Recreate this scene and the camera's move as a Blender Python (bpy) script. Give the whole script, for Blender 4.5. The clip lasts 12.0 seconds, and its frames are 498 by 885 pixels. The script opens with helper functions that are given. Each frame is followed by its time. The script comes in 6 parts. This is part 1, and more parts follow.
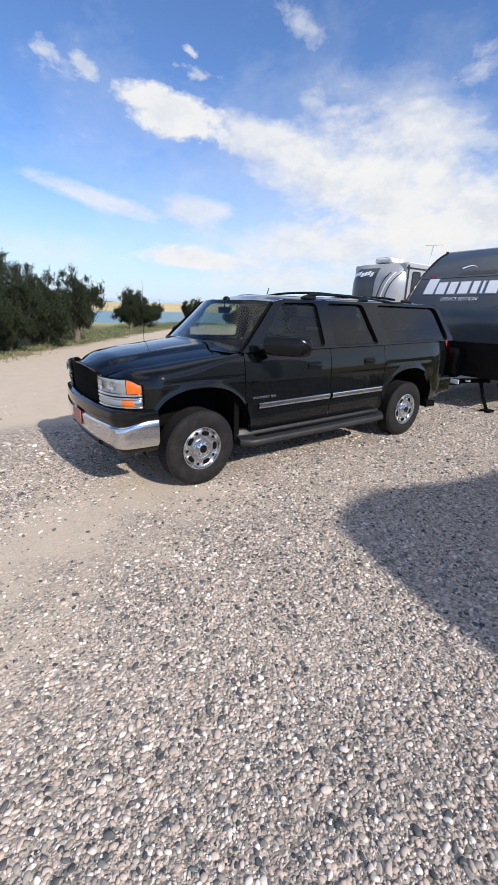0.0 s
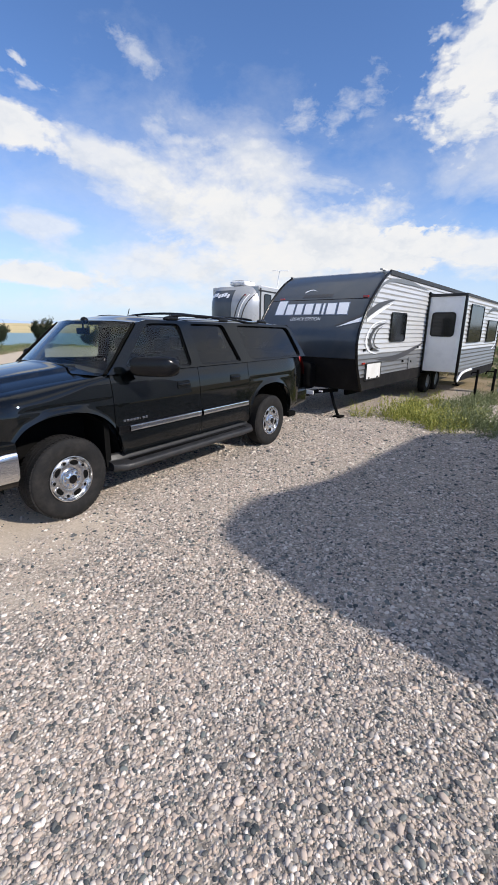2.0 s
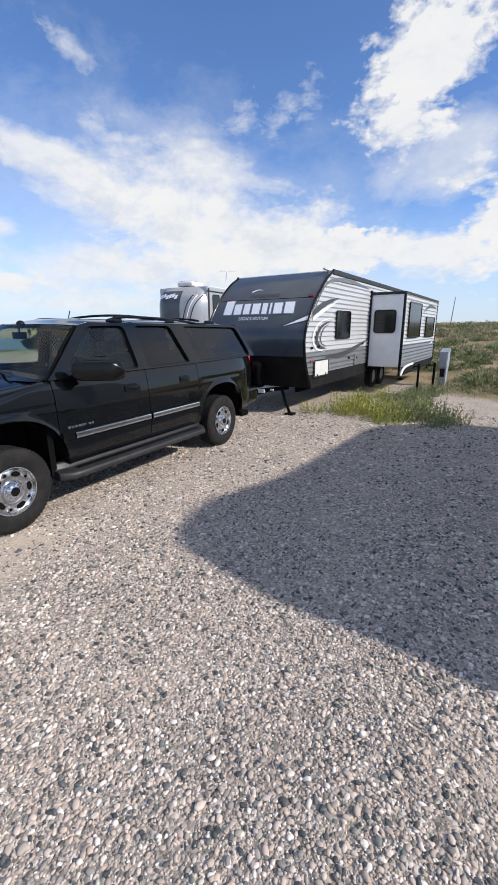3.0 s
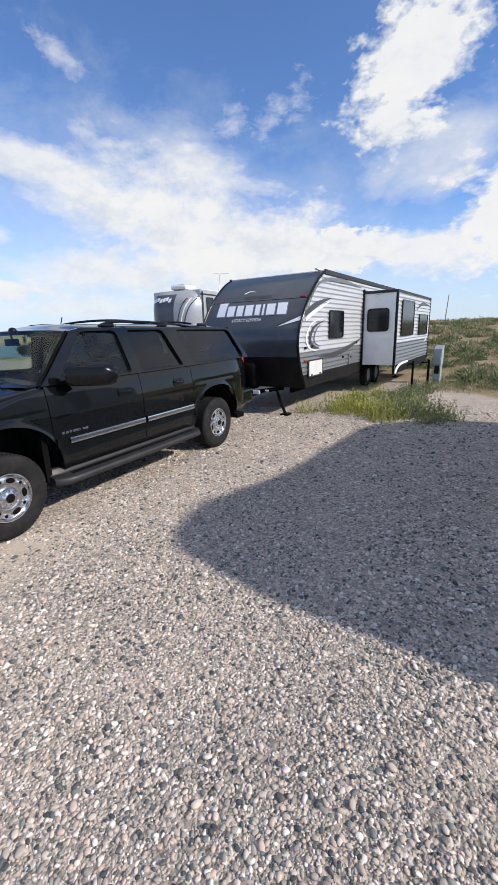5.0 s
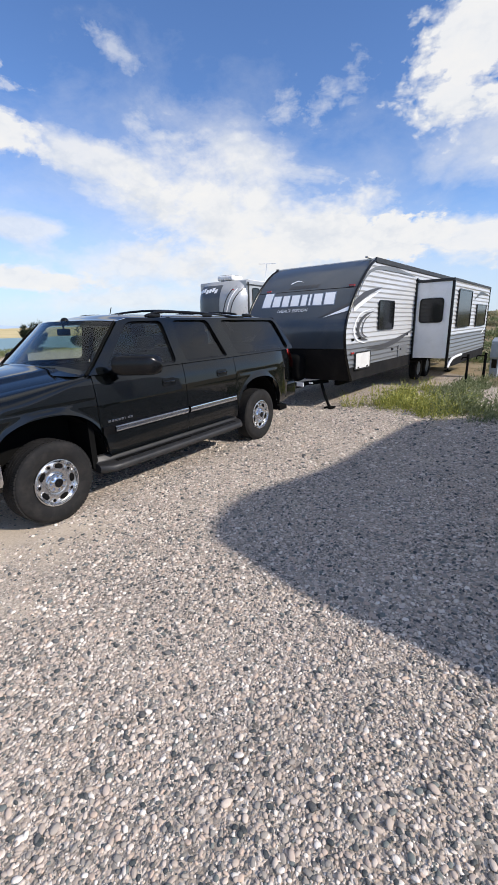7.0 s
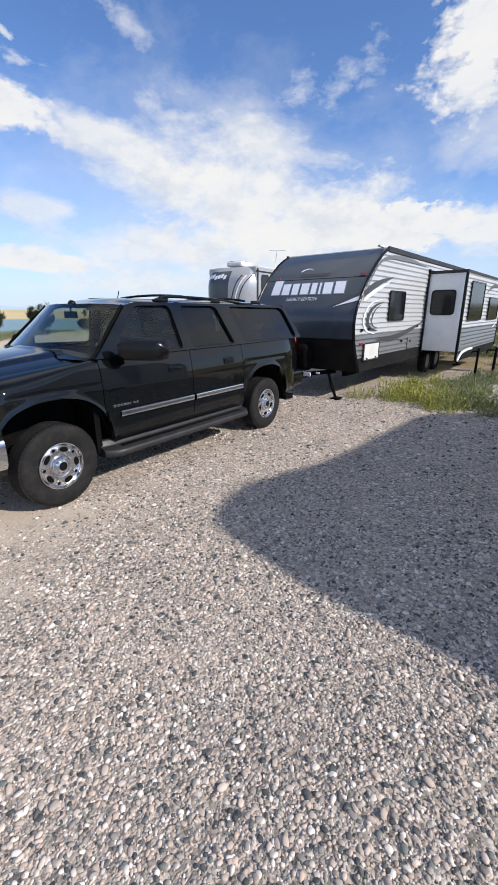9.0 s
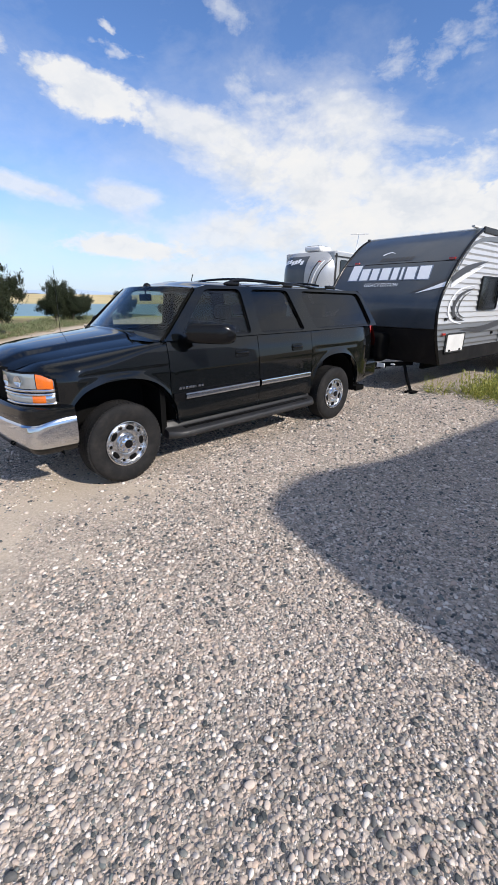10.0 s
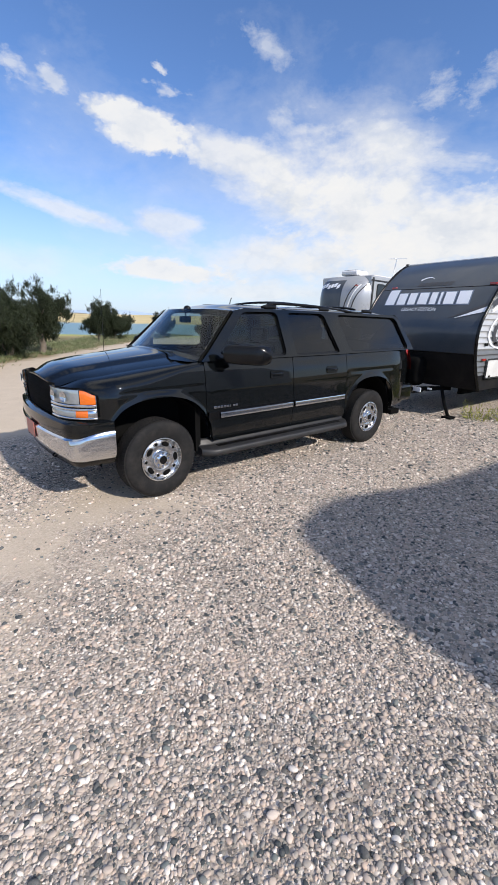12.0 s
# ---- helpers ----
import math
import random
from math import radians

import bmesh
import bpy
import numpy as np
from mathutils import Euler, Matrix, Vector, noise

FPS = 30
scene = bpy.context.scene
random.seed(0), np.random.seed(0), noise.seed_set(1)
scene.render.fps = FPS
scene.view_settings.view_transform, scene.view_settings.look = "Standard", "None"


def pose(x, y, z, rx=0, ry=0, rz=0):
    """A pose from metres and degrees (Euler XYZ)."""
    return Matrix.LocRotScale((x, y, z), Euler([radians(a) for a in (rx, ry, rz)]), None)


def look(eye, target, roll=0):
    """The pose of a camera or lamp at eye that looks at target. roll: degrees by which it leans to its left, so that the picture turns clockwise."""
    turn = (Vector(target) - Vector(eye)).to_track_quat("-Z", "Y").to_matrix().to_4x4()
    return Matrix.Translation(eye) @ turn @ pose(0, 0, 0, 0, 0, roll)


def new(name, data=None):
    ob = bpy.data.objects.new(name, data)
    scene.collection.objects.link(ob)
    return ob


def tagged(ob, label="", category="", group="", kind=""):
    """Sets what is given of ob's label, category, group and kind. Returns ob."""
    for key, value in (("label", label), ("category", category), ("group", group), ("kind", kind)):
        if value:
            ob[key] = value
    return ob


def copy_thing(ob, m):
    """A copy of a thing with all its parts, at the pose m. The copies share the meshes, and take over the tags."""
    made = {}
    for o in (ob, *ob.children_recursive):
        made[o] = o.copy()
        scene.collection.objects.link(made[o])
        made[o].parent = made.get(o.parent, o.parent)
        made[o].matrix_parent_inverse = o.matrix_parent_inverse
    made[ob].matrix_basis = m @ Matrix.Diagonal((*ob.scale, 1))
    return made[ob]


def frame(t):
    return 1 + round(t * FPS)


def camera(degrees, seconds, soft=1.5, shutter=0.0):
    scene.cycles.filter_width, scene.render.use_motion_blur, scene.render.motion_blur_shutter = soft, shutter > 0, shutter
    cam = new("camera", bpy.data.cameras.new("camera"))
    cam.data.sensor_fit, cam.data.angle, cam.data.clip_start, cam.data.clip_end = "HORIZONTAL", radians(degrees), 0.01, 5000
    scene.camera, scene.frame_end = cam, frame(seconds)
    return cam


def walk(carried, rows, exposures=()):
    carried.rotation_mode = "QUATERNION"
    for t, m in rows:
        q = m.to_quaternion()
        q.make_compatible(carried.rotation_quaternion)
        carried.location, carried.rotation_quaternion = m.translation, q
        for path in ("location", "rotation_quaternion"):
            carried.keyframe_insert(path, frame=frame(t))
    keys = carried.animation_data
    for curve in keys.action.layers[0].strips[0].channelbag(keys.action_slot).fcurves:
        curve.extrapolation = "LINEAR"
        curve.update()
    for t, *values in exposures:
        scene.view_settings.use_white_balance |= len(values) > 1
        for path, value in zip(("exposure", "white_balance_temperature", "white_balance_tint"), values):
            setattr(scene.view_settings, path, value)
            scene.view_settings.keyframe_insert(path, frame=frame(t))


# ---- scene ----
cam = camera(62.6, 12.0, 0.55)

PATH = [
    (0, (-1.852, -3.408, 1.737), (-0.755, -1.858, 1.109), 1.2),
    (0.5, (-1.919, -3.374, 1.76), (-0.653, -1.945, 1.164), 1.3),
    (1, (-1.944, -3.375, 1.763), (-0.55, -2.056, 1.2), 1.3),
    (1.5, (-1.919, -3.388, 1.76), (-0.439, -2.156, 1.216), 1.1),
    (2, (-1.884, -3.423, 1.749), (-0.337, -2.275, 1.214), 0.8),
    (2.5, (-1.866, -3.446, 1.751), (-0.256, -2.387, 1.215), 0.3),
    (3, (-1.854, -3.465, 1.746), (-0.19, -2.492, 1.213), -0.4),
    (3.2, (-1.847, -3.469, 1.766), (-0.168, -2.525, 1.227), -0.7),
    (4.8, (-1.848, -3.48, 1.759), (-0.161, -2.547, 1.23), -1.5),
    (5, (-1.848, -3.51, 1.74), (-0.178, -2.543, 1.215), -1.8),
    (5.5, (-1.854, -3.499, 1.746), (-0.231, -2.457, 1.214), -1.7),
    (6, (-1.828, -3.481, 1.747), (-0.256, -2.37, 1.205), -1.7),
    (6.5, (-1.807, -3.466, 1.743), (-0.259, -2.326, 1.191), -1.6),
    (7, (-1.793, -3.475, 1.731), (-0.242, -2.342, 1.174), -1.7),
    (8.8, (-1.757, -3.467, 1.749), (-0.206, -2.359, 1.147), -0.1),
    (9, (-1.783, -3.459, 1.731), (-0.258, -2.318, 1.12), -0.2),
    (9.5, (-1.738, -3.44, 1.713), (-0.325, -2.178, 1.07), 0.1),
    (10, (-1.682, -3.446, 1.7), (-0.386, -2.075, 1.035), 0.5),
    (10.5, (-1.668, -3.408, 1.703), (-0.444, -1.973, 1.038), 0.8),
    (11, (-1.69, -3.404, 1.71), (-0.488, -1.94, 1.068), 1.2),
    (11.5, (-1.706, -3.437, 1.709), (-0.51, -1.952, 1.104), 1.1),
    (12, (-1.712, -3.453, 1.712), (-0.51, -1.962, 1.136), 1.2),
]
walk(cam, [(t, look(eye, target, roll)) for t, eye, target, roll in PATH])

# ---- world, sun ----
SUN = Vector((0.20, -1.40, 1.0)).normalized()          # towards the sun
SUN_EL = math.asin(SUN.z)
SUN_ROT = math.atan2(SUN.x, SUN.y)


def nodes_of(tree):
    tree.nodes.clear()

    def add(kind, **values):
        n = tree.nodes.new(kind)
        for key, value in values.items():
            if key == "operation":
                n.operation = value
            elif key == "blend_type":
                n.blend_type = value
            elif key == "data_type":
                n.data_type = value
        return n
    return add


def math_node(tree, op, a, b=None, clamp=False):
    n = tree.nodes.new("ShaderNodeMath")
    n.operation, n.use_clamp = op, clamp
    for i, v in enumerate((a, b)):
        if v is None:
            continue
        if isinstance(v, (int, float)):
            n.inputs[i].default_value = v
        else:
            tree.links.new(v, n.inputs[i])
    return n.outputs[0]


def mixed(tree, fac, a, b, blend="MIX"):
    n = tree.nodes.new("ShaderNodeMix")
    n.data_type, n.blend_type = "RGBA", blend
    for slot, v in ((0, fac), (6, a), (7, b)):
        if isinstance(v, (int, float)):
            n.inputs[slot].default_value = v
        elif isinstance(v, tuple):
            n.inputs[slot].default_value = (*v, 1) if len(v) == 3 else v
        else:
            tree.links.new(v, n.inputs[slot])
    return n.outputs[2]


def noise_node(tree, vec, scale, detail=4, rough=0.55, distort=0.0):
    n = tree.nodes.new("ShaderNodeTexNoise")
    n.inputs["Scale"].default_value, n.inputs["Detail"].default_value = scale, detail
    n.inputs["Roughness"].default_value, n.inputs["Distortion"].default_value = rough, distort
    if vec is not None:
        tree.links.new(vec, n.inputs["Vector"])
    return n


def ramp_node(tree, fac, stops, interp="LINEAR"):
    n = tree.nodes.new("ShaderNodeValToRGB")
    n.color_ramp.interpolation = interp
    while len(n.color_ramp.elements) < len(stops):
        n.color_ramp.elements.new(0.5)
    for e, (p, c) in zip(n.color_ramp.elements, stops):
        e.position = p
        e.color = (c, c, c, 1) if isinstance(c, (int, float)) else (*c, 1)
    tree.links.new(fac, n.inputs[0])
    return n.outputs[0]


def make_world():
    w = bpy.data.worlds.new("sky")
    scene.world = w
    w.use_nodes = True
    t = w.node_tree
    t.nodes.clear()
    sky = t.nodes.new("ShaderNodeTexSky")
    sky.sky_type, sky.sun_disc = "NISHITA", False
    sky.sun_elevation, sky.sun_rotation = SUN_EL, SUN_ROT
    sky.altitude, sky.air_density, sky.dust_density, sky.ozone_density = 1500, 1.0, 0.6, 2.0
    tc = t.nodes.new("ShaderNodeTexCoord")
    sep = t.nodes.new("ShaderNodeSeparateXYZ")
    t.links.new(tc.outputs["Generated"], sep.inputs[0])
    x, y, z = sep.outputs
    az = math_node(t, "MULTIPLY", math_node(t, "ARCTAN2", x, y), 57.29578)
    el = math_node(t, "MULTIPLY", math_node(t, "ARCSINE", z), 57.29578)
    comb = t.nodes.new("ShaderNodeCombineXYZ")
    t.links.new(az, comb.inputs[0])
    t.links.new(math_node(t, "MULTIPLY", el, 1.7), comb.inputs[1])
    warp = noise_node(t, comb.outputs[0], 0.085, 7, 0.6, 0.3).outputs["Fac"]
    fine = noise_node(t, comb.outputs[0], 0.42, 7, 0.62, 0.2).outputs["Fac"]
    curl = t.nodes.new("ShaderNodeVectorMath")
    curl.operation = "MULTIPLY_ADD"
    t.links.new(noise_node(t, comb.outputs[0], 0.5, 4, 0.6).outputs["Color"], curl.inputs[0])
    curl.inputs[1].default_value = (2.6, 2.6, 0.0)
    t.links.new(comb.outputs[0], curl.inputs[2])
    puff = None
    for size, gain in ((0.30, 0.42), (0.75, 0.24), (1.7, 0.12)):
        v = t.nodes.new("ShaderNodeTexVoronoi")
        v.feature = "SMOOTH_F1"
        v.inputs["Scale"].default_value, v.inputs["Smoothness"].default_value = size, 0.35
        t.links.new(curl.outputs[0], v.inputs["Vector"])
        d = math_node(t, "MULTIPLY", math_node(t, "SUBTRACT", 0.42, v.outputs["Distance"]), gain)
        puff = d if puff is None else math_node(t, "ADD", puff, d)
    n_mid = math_node(t, "ADD", math_node(t, "MULTIPLY", math_node(t, "SUBTRACT", warp, 0.5), 2.9),
                      math_node(t, "MULTIPLY", math_node(t, "SUBTRACT", fine, 0.5), 0.6))
    # banks of cloud: azimuth, elevation, half width, half height, tilt, weight, softness
    banks = (
        (26.5, 20.0, 6.0, 2.6, -14, 1.15, 0.5), (36.0, 18.4, 7.5, 2.2, -12, 1.0, 0.9),
        (50.0, 15.0, 14.0, 5.5, -8, 1.25, 1.1), (53.0, 19.5, 9.0, 3.4, -20, 0.55, 1.6),
        (58.0, 9.5, 16.0, 5.0, 3, 1.35, 0.9), (70.0, 9.4, 12.0, 2.7, 2, 1.35, 0.32), (47.0, 13.0, 34.0, 11.0, -5, 0.5, 2.2),
        (82.0, 9.0, 10.0, 3.0, -6, 1.1, 0.7), (42.0, 7.4, 14.0, 2.6, 0, 0.9, 1.2),
        (27.5, 5.6, 9.0, 1.6, -4, 1.1, 0.5), (40.0, 3.4, 16.0, 1.6, 0, 0.8, 1.2),
        (29.0, 11.2, 5.0, 1.5, 2, 0.8, 0.9), (15.0, 11.8, 8.0, 1.3, -12, 0.85, 0.8),
        (12.6, 23.4, 1.3, 1.0, -50, 0.65, 1.3), (16.2, 22.9, 1.5, 0.8, -35, 0.75, 1.2), (27.8, 25.2, 1.3, 0.7, -20, 0.8, 0.8), (28.6, 23.6, 2.6, 0.8, -5, 0.55, 1.0),
        (40.0, 27.3, 2.8, 1.1, -18, 0.6, 1.8), (59.5, 22.8, 2.2, 1.6, 30, 0.5, 1.6),
        (65.0, 23.8, 4.0, 2.0, 30, 0.55, 1.6), (79.5, 25.5, 8.0, 5.6, 20, 1.15, 0.45),
        (84.0, 18.5, 8.0, 4.5, 15, 0.75, 1.5), (91.0, 10.5, 8.0, 6.4, 0, 1.2, 0.45), (10.0, 6.0, 12.0, 2.2, 0, 0.45, 1.6),
        # unseen banks behind and overhead, added to make the sky's fill light whiter
        (-40.0, 16.0, 40.0, 9.0, 5, 1.0, 1.2), (135.0, 18.0, 36.0, 12.0, -4, 1.0, 1.2),
        (-110.0, 25.0, 50.0, 14.0, 0, 0.9, 1.4), (170.0, 52.0, 60.0, 16.0, 0, 1.0, 1.2), (20.0, 62.0, 90.0, 16.0, 0, 1.0, 1.2), (-90.0, 62.0, 70.0, 14.0, 0, 1.0, 1.2),
    )
    total = None
    for a0, e0, wa, he, tilt, weight, soft in banks:
        c, s = math.cos(radians(tilt)), math.sin(radians(tilt))
        da, de = math_node(t, "SUBTRACT", az, a0), math_node(t, "SUBTRACT", el, e0)
        u = math_node(t, "ADD", math_node(t, "MULTIPLY", da, c / wa), math_node(t, "MULTIPLY", de, s / wa))
        v = math_node(t, "ADD", math_node(t, "MULTIPLY", da, -s / he), math_node(t, "MULTIPLY", de, c / he))
        r2 = math_node(t, "ADD", math_node(t, "MULTIPLY", u, u), math_node(t, "MULTIPLY", v, v))
        d = math_node(t, "SUBTRACT", 1.0, math_node(t, "SQRT", r2))
        d = math_node(t, "ADD", d, math_node(t, "MULTIPLY", n_mid, 0.78))
        d = math_node(t, "ADD", d, math_node(t, "MULTIPLY", puff, min(1.2, 0.42 / soft)))
        if wa < 4.5:
            # small wisps are torn
            d = math_node(t, "ADD", d, math_node(t, "MULTIPLY", math_node(t, "SUBTRACT", fine, 0.53), 3.2))
        m = math_node(t, "DIVIDE", math_node(t, "ADD", d, 0.15 * soft), 0.70 * soft, clamp=True)
        m = math_node(t, "MULTIPLY", m, weight * 0.85, clamp=True)
        m = math_node(t, "SUBTRACT", 1.0, m)
        total = m if total is None else math_node(t, "MULTIPLY", total, m)
    cover = math_node(t, "SUBTRACT", 1.0, total, clamp=True)
    # the whitish haze low over the land
    haze = math_node(t, "MULTIPLY", math_node(t, "SUBTRACT", 1.0, math_node(t, "DIVIDE", math_node(t, "ABSOLUTE", el), 14.0), clamp=True), 0.9)
    body = ramp_node(t, math_node(t, "ADD", math_node(t, "MULTIPLY", math_node(t, "SUBTRACT", warp, 0.5), -0.9), math_node(t, "ADD", math_node(t, "MULTIPLY", puff, 0.7), 0.5)),
                     ((0.22, (0.80, 0.84, 0.91)), (0.44, (0.95, 0.96, 0.98)), (0.66, (1.0, 0.992, 0.985))))
    base = t.nodes.new("ShaderNodeVectorMath")
    base.operation = "MULTIPLY"
    t.links.new(sky.outputs[0], base.inputs[0])
    base.inputs[1].default_value = (SKY_GAIN * 0.82, SKY_GAIN * 1.0, SKY_GAIN * 1.26)
    white = t.nodes.new("ShaderNodeVectorMath")
    white.operation = "SCALE"
    t.links.new(body, white.inputs[0])
    white.inputs["Scale"].default_value = CLOUD_GAIN
    hazed = mixed(t, haze, base.outputs[0], (CLOUD_GAIN * 0.70, CLOUD_GAIN * 0.81, CLOUD_GAIN * 0.96))
    out = mixed(t, cover, hazed, white.outputs[0])
    bg = t.nodes.new("ShaderNodeBackground")
    bg.inputs["Strength"].default_value = 0.1
    t.links.new(out, bg.inputs["Color"])
    o = t.nodes.new("ShaderNodeOutputWorld")
    t.links.new(bg.outputs[0], o.inputs[0])


SKY_GAIN, CLOUD_GAIN = 1.2, 7.2
make_world()
lamp = bpy.data.lights.new("sun", "SUN")
lamp.energy, lamp.angle, lamp.color = 3.75, radians(1.3), (1.0, 0.925, 0.84)
sun = new("sun", lamp)
sun.matrix_world = look(SUN * 50, (0, 0, 0))
scene.view_settings.exposure = 0.35


# ---- materials ----
def material(name):
    m = bpy.data.materials.new(name)
    m.use_nodes = True
    t = m.node_tree
    b = t.nodes["Principled BSDF"]
    return m, t, b


def obj_coord(t):
    return t.nodes.new("ShaderNodeTexCoord").outputs["Object"]


def bump(t, b, height, strength, distance):
    n = t.nodes.new("ShaderNodeBump")
    n.inputs["Strength"].default_value, n.inputs["Distance"].default_value = strength, distance
    t.links.new(height, n.inputs["Height"])
    t.links.new(n.outputs[0], b.inputs["Normal"])


def surface(name, colour, rough=0.5, metal=0.0, spread=0.12, scale=9.0, grain=120.0, relief=0.0, coat=0.0, dirt=None, dirt_amount=0.0, spec=0.5):
    """A plain surface with two scales of uneven colour, uneven gloss, and some dirt."""
    m, t, b = material(name)
    co = obj_coord(t)
    big = noise_node(t, co, scale, 5, 0.6).outputs["Fac"]
    small = noise_node(t, co, grain, 3, 0.6).outputs["Fac"]
    both = math_node(t, "ADD", math_node(t, "MULTIPLY", big, 0.65), math_node(t, "MULTIPLY", small, 0.35))
    lo = tuple(c * (1 - spread) for c in colour)
    hi = tuple(min(1, c * (1 + spread)) for c in colour)
    col = ramp_node(t, both, ((0.3, lo), (0.7, hi)))
    if dirt:
        f = ramp_node(t, noise_node(t, co, scale * 0.6, 6, 0.65, 0.4).outputs["Fac"], ((0.42, 0.0), (0.75, dirt_amount)))
        col = mixed(t, f, col, dirt)
    t.links.new(col, b.inputs["Base Color"])
    r = ramp_node(t, both, ((0.25, max(0.02, rough * 0.8)), (0.75, min(1, rough * 1.25))))
    t.links.new(r, b.inputs["Roughness"])
    b.inputs["Metallic"].default_value = metal
    b.inputs["Coat Weight"].default_value = coat
    b.inputs["Coat Roughness"].default_value = 0.03
    b.inputs["Specular IOR Level"].default_value = spec
    if relief:
        bump(t, b, small, 0.4, relief)
    return m


def glass(name, tint, gloss=1.0):
    m, t, b = material(name)
    t.nodes.remove(b)
    tr, gl = t.nodes.new("ShaderNodeBsdfTransparent"), t.nodes.new("ShaderNodeBsdfGlossy")
    tr.inputs[0].default_value = (*tint, 1)
    gl.inputs["Roughness"].default_value = 0.02
    gl.inputs["Color"].default_value = (gloss, gloss, gloss, 1)
    fr = t.nodes.new("ShaderNodeFresnel")
    fr.inputs[0].default_value = 1.5
    mx = t.nodes.new("ShaderNodeMixShader")
    t.links.new(fr.outputs[0], mx.inputs[0])
    t.links.new(tr.outputs[0], mx.inputs[1])
    t.links.new(gl.outputs[0], mx.inputs[2])
    t.links.new(mx.outputs[0], t.nodes["Material Output"].inputs[0])
    return m


STONES = ((0.0, (0.45, 0.372, 0.31)), (0.13, (0.59, 0.50, 0.425)), (0.25, (0.26, 0.24, 0.215)), (0.35, (0.68, 0.60, 0.52)),
          (0.46, (0.095, 0.10, 0.10)), (0.54, (0.50, 0.405, 0.335)), (0.64, (0.036, 0.048, 0.052)), (0.71, (0.80, 0.73, 0.645)),
          (0.79, (0.35, 0.31, 0.265)), (0.91, (0.56, 0.43, 0.34)), (0.95, (0.15, 0.17, 0.16)))


def stone_material():
    m, t, b = material("pebble_stone")
    g = t.nodes.new("ShaderNodeNewGeometry")
    col = ramp_node(t, g.outputs["Random Per Island"], STONES, "CONSTANT")
    co = obj_coord(t)
    grain = noise_node(t, co, 260, 4, 0.65).outputs["Fac"]
    tint = noise_node(t, co, 60, 2, 0.5).outputs["Fac"]
    col = mixed(t, ramp_node(t, grain, ((0.4, 0.0), (0.8, 0.14))), col, (0.52, 0.45, 0.39))
    col = mixed(t, ramp_node(t, tint, ((0.5, 0.0), (0.85, 0.18))), col, (0.50, 0.43, 0.37))
    t.links.new(col, b.inputs["Base Color"])
    b.inputs["Roughness"].default_value = 0.75
    bump(t, b, grain, 0.3, 0.002)
    return m


def single_stone_material():
    m, t, b = material("large_pebble_stone")
    g = t.nodes.new("ShaderNodeObjectInfo")
    col = ramp_node(t, g.outputs["Random"], STONES, "CONSTANT")
    co = obj_coord(t)
    grain = noise_node(t, co, 180, 5, 0.65).outputs["Fac"]
    col = mixed(t, ramp_node(t, grain, ((0.35, 0.0), (0.75, 0.4))), col, (0.52, 0.44, 0.38))
    t.links.new(col, b.inputs["Base Color"])
    b.inputs["Roughness"].default_value = 0.7
    bump(t, b, grain, 0.3, 0.002)
    return m


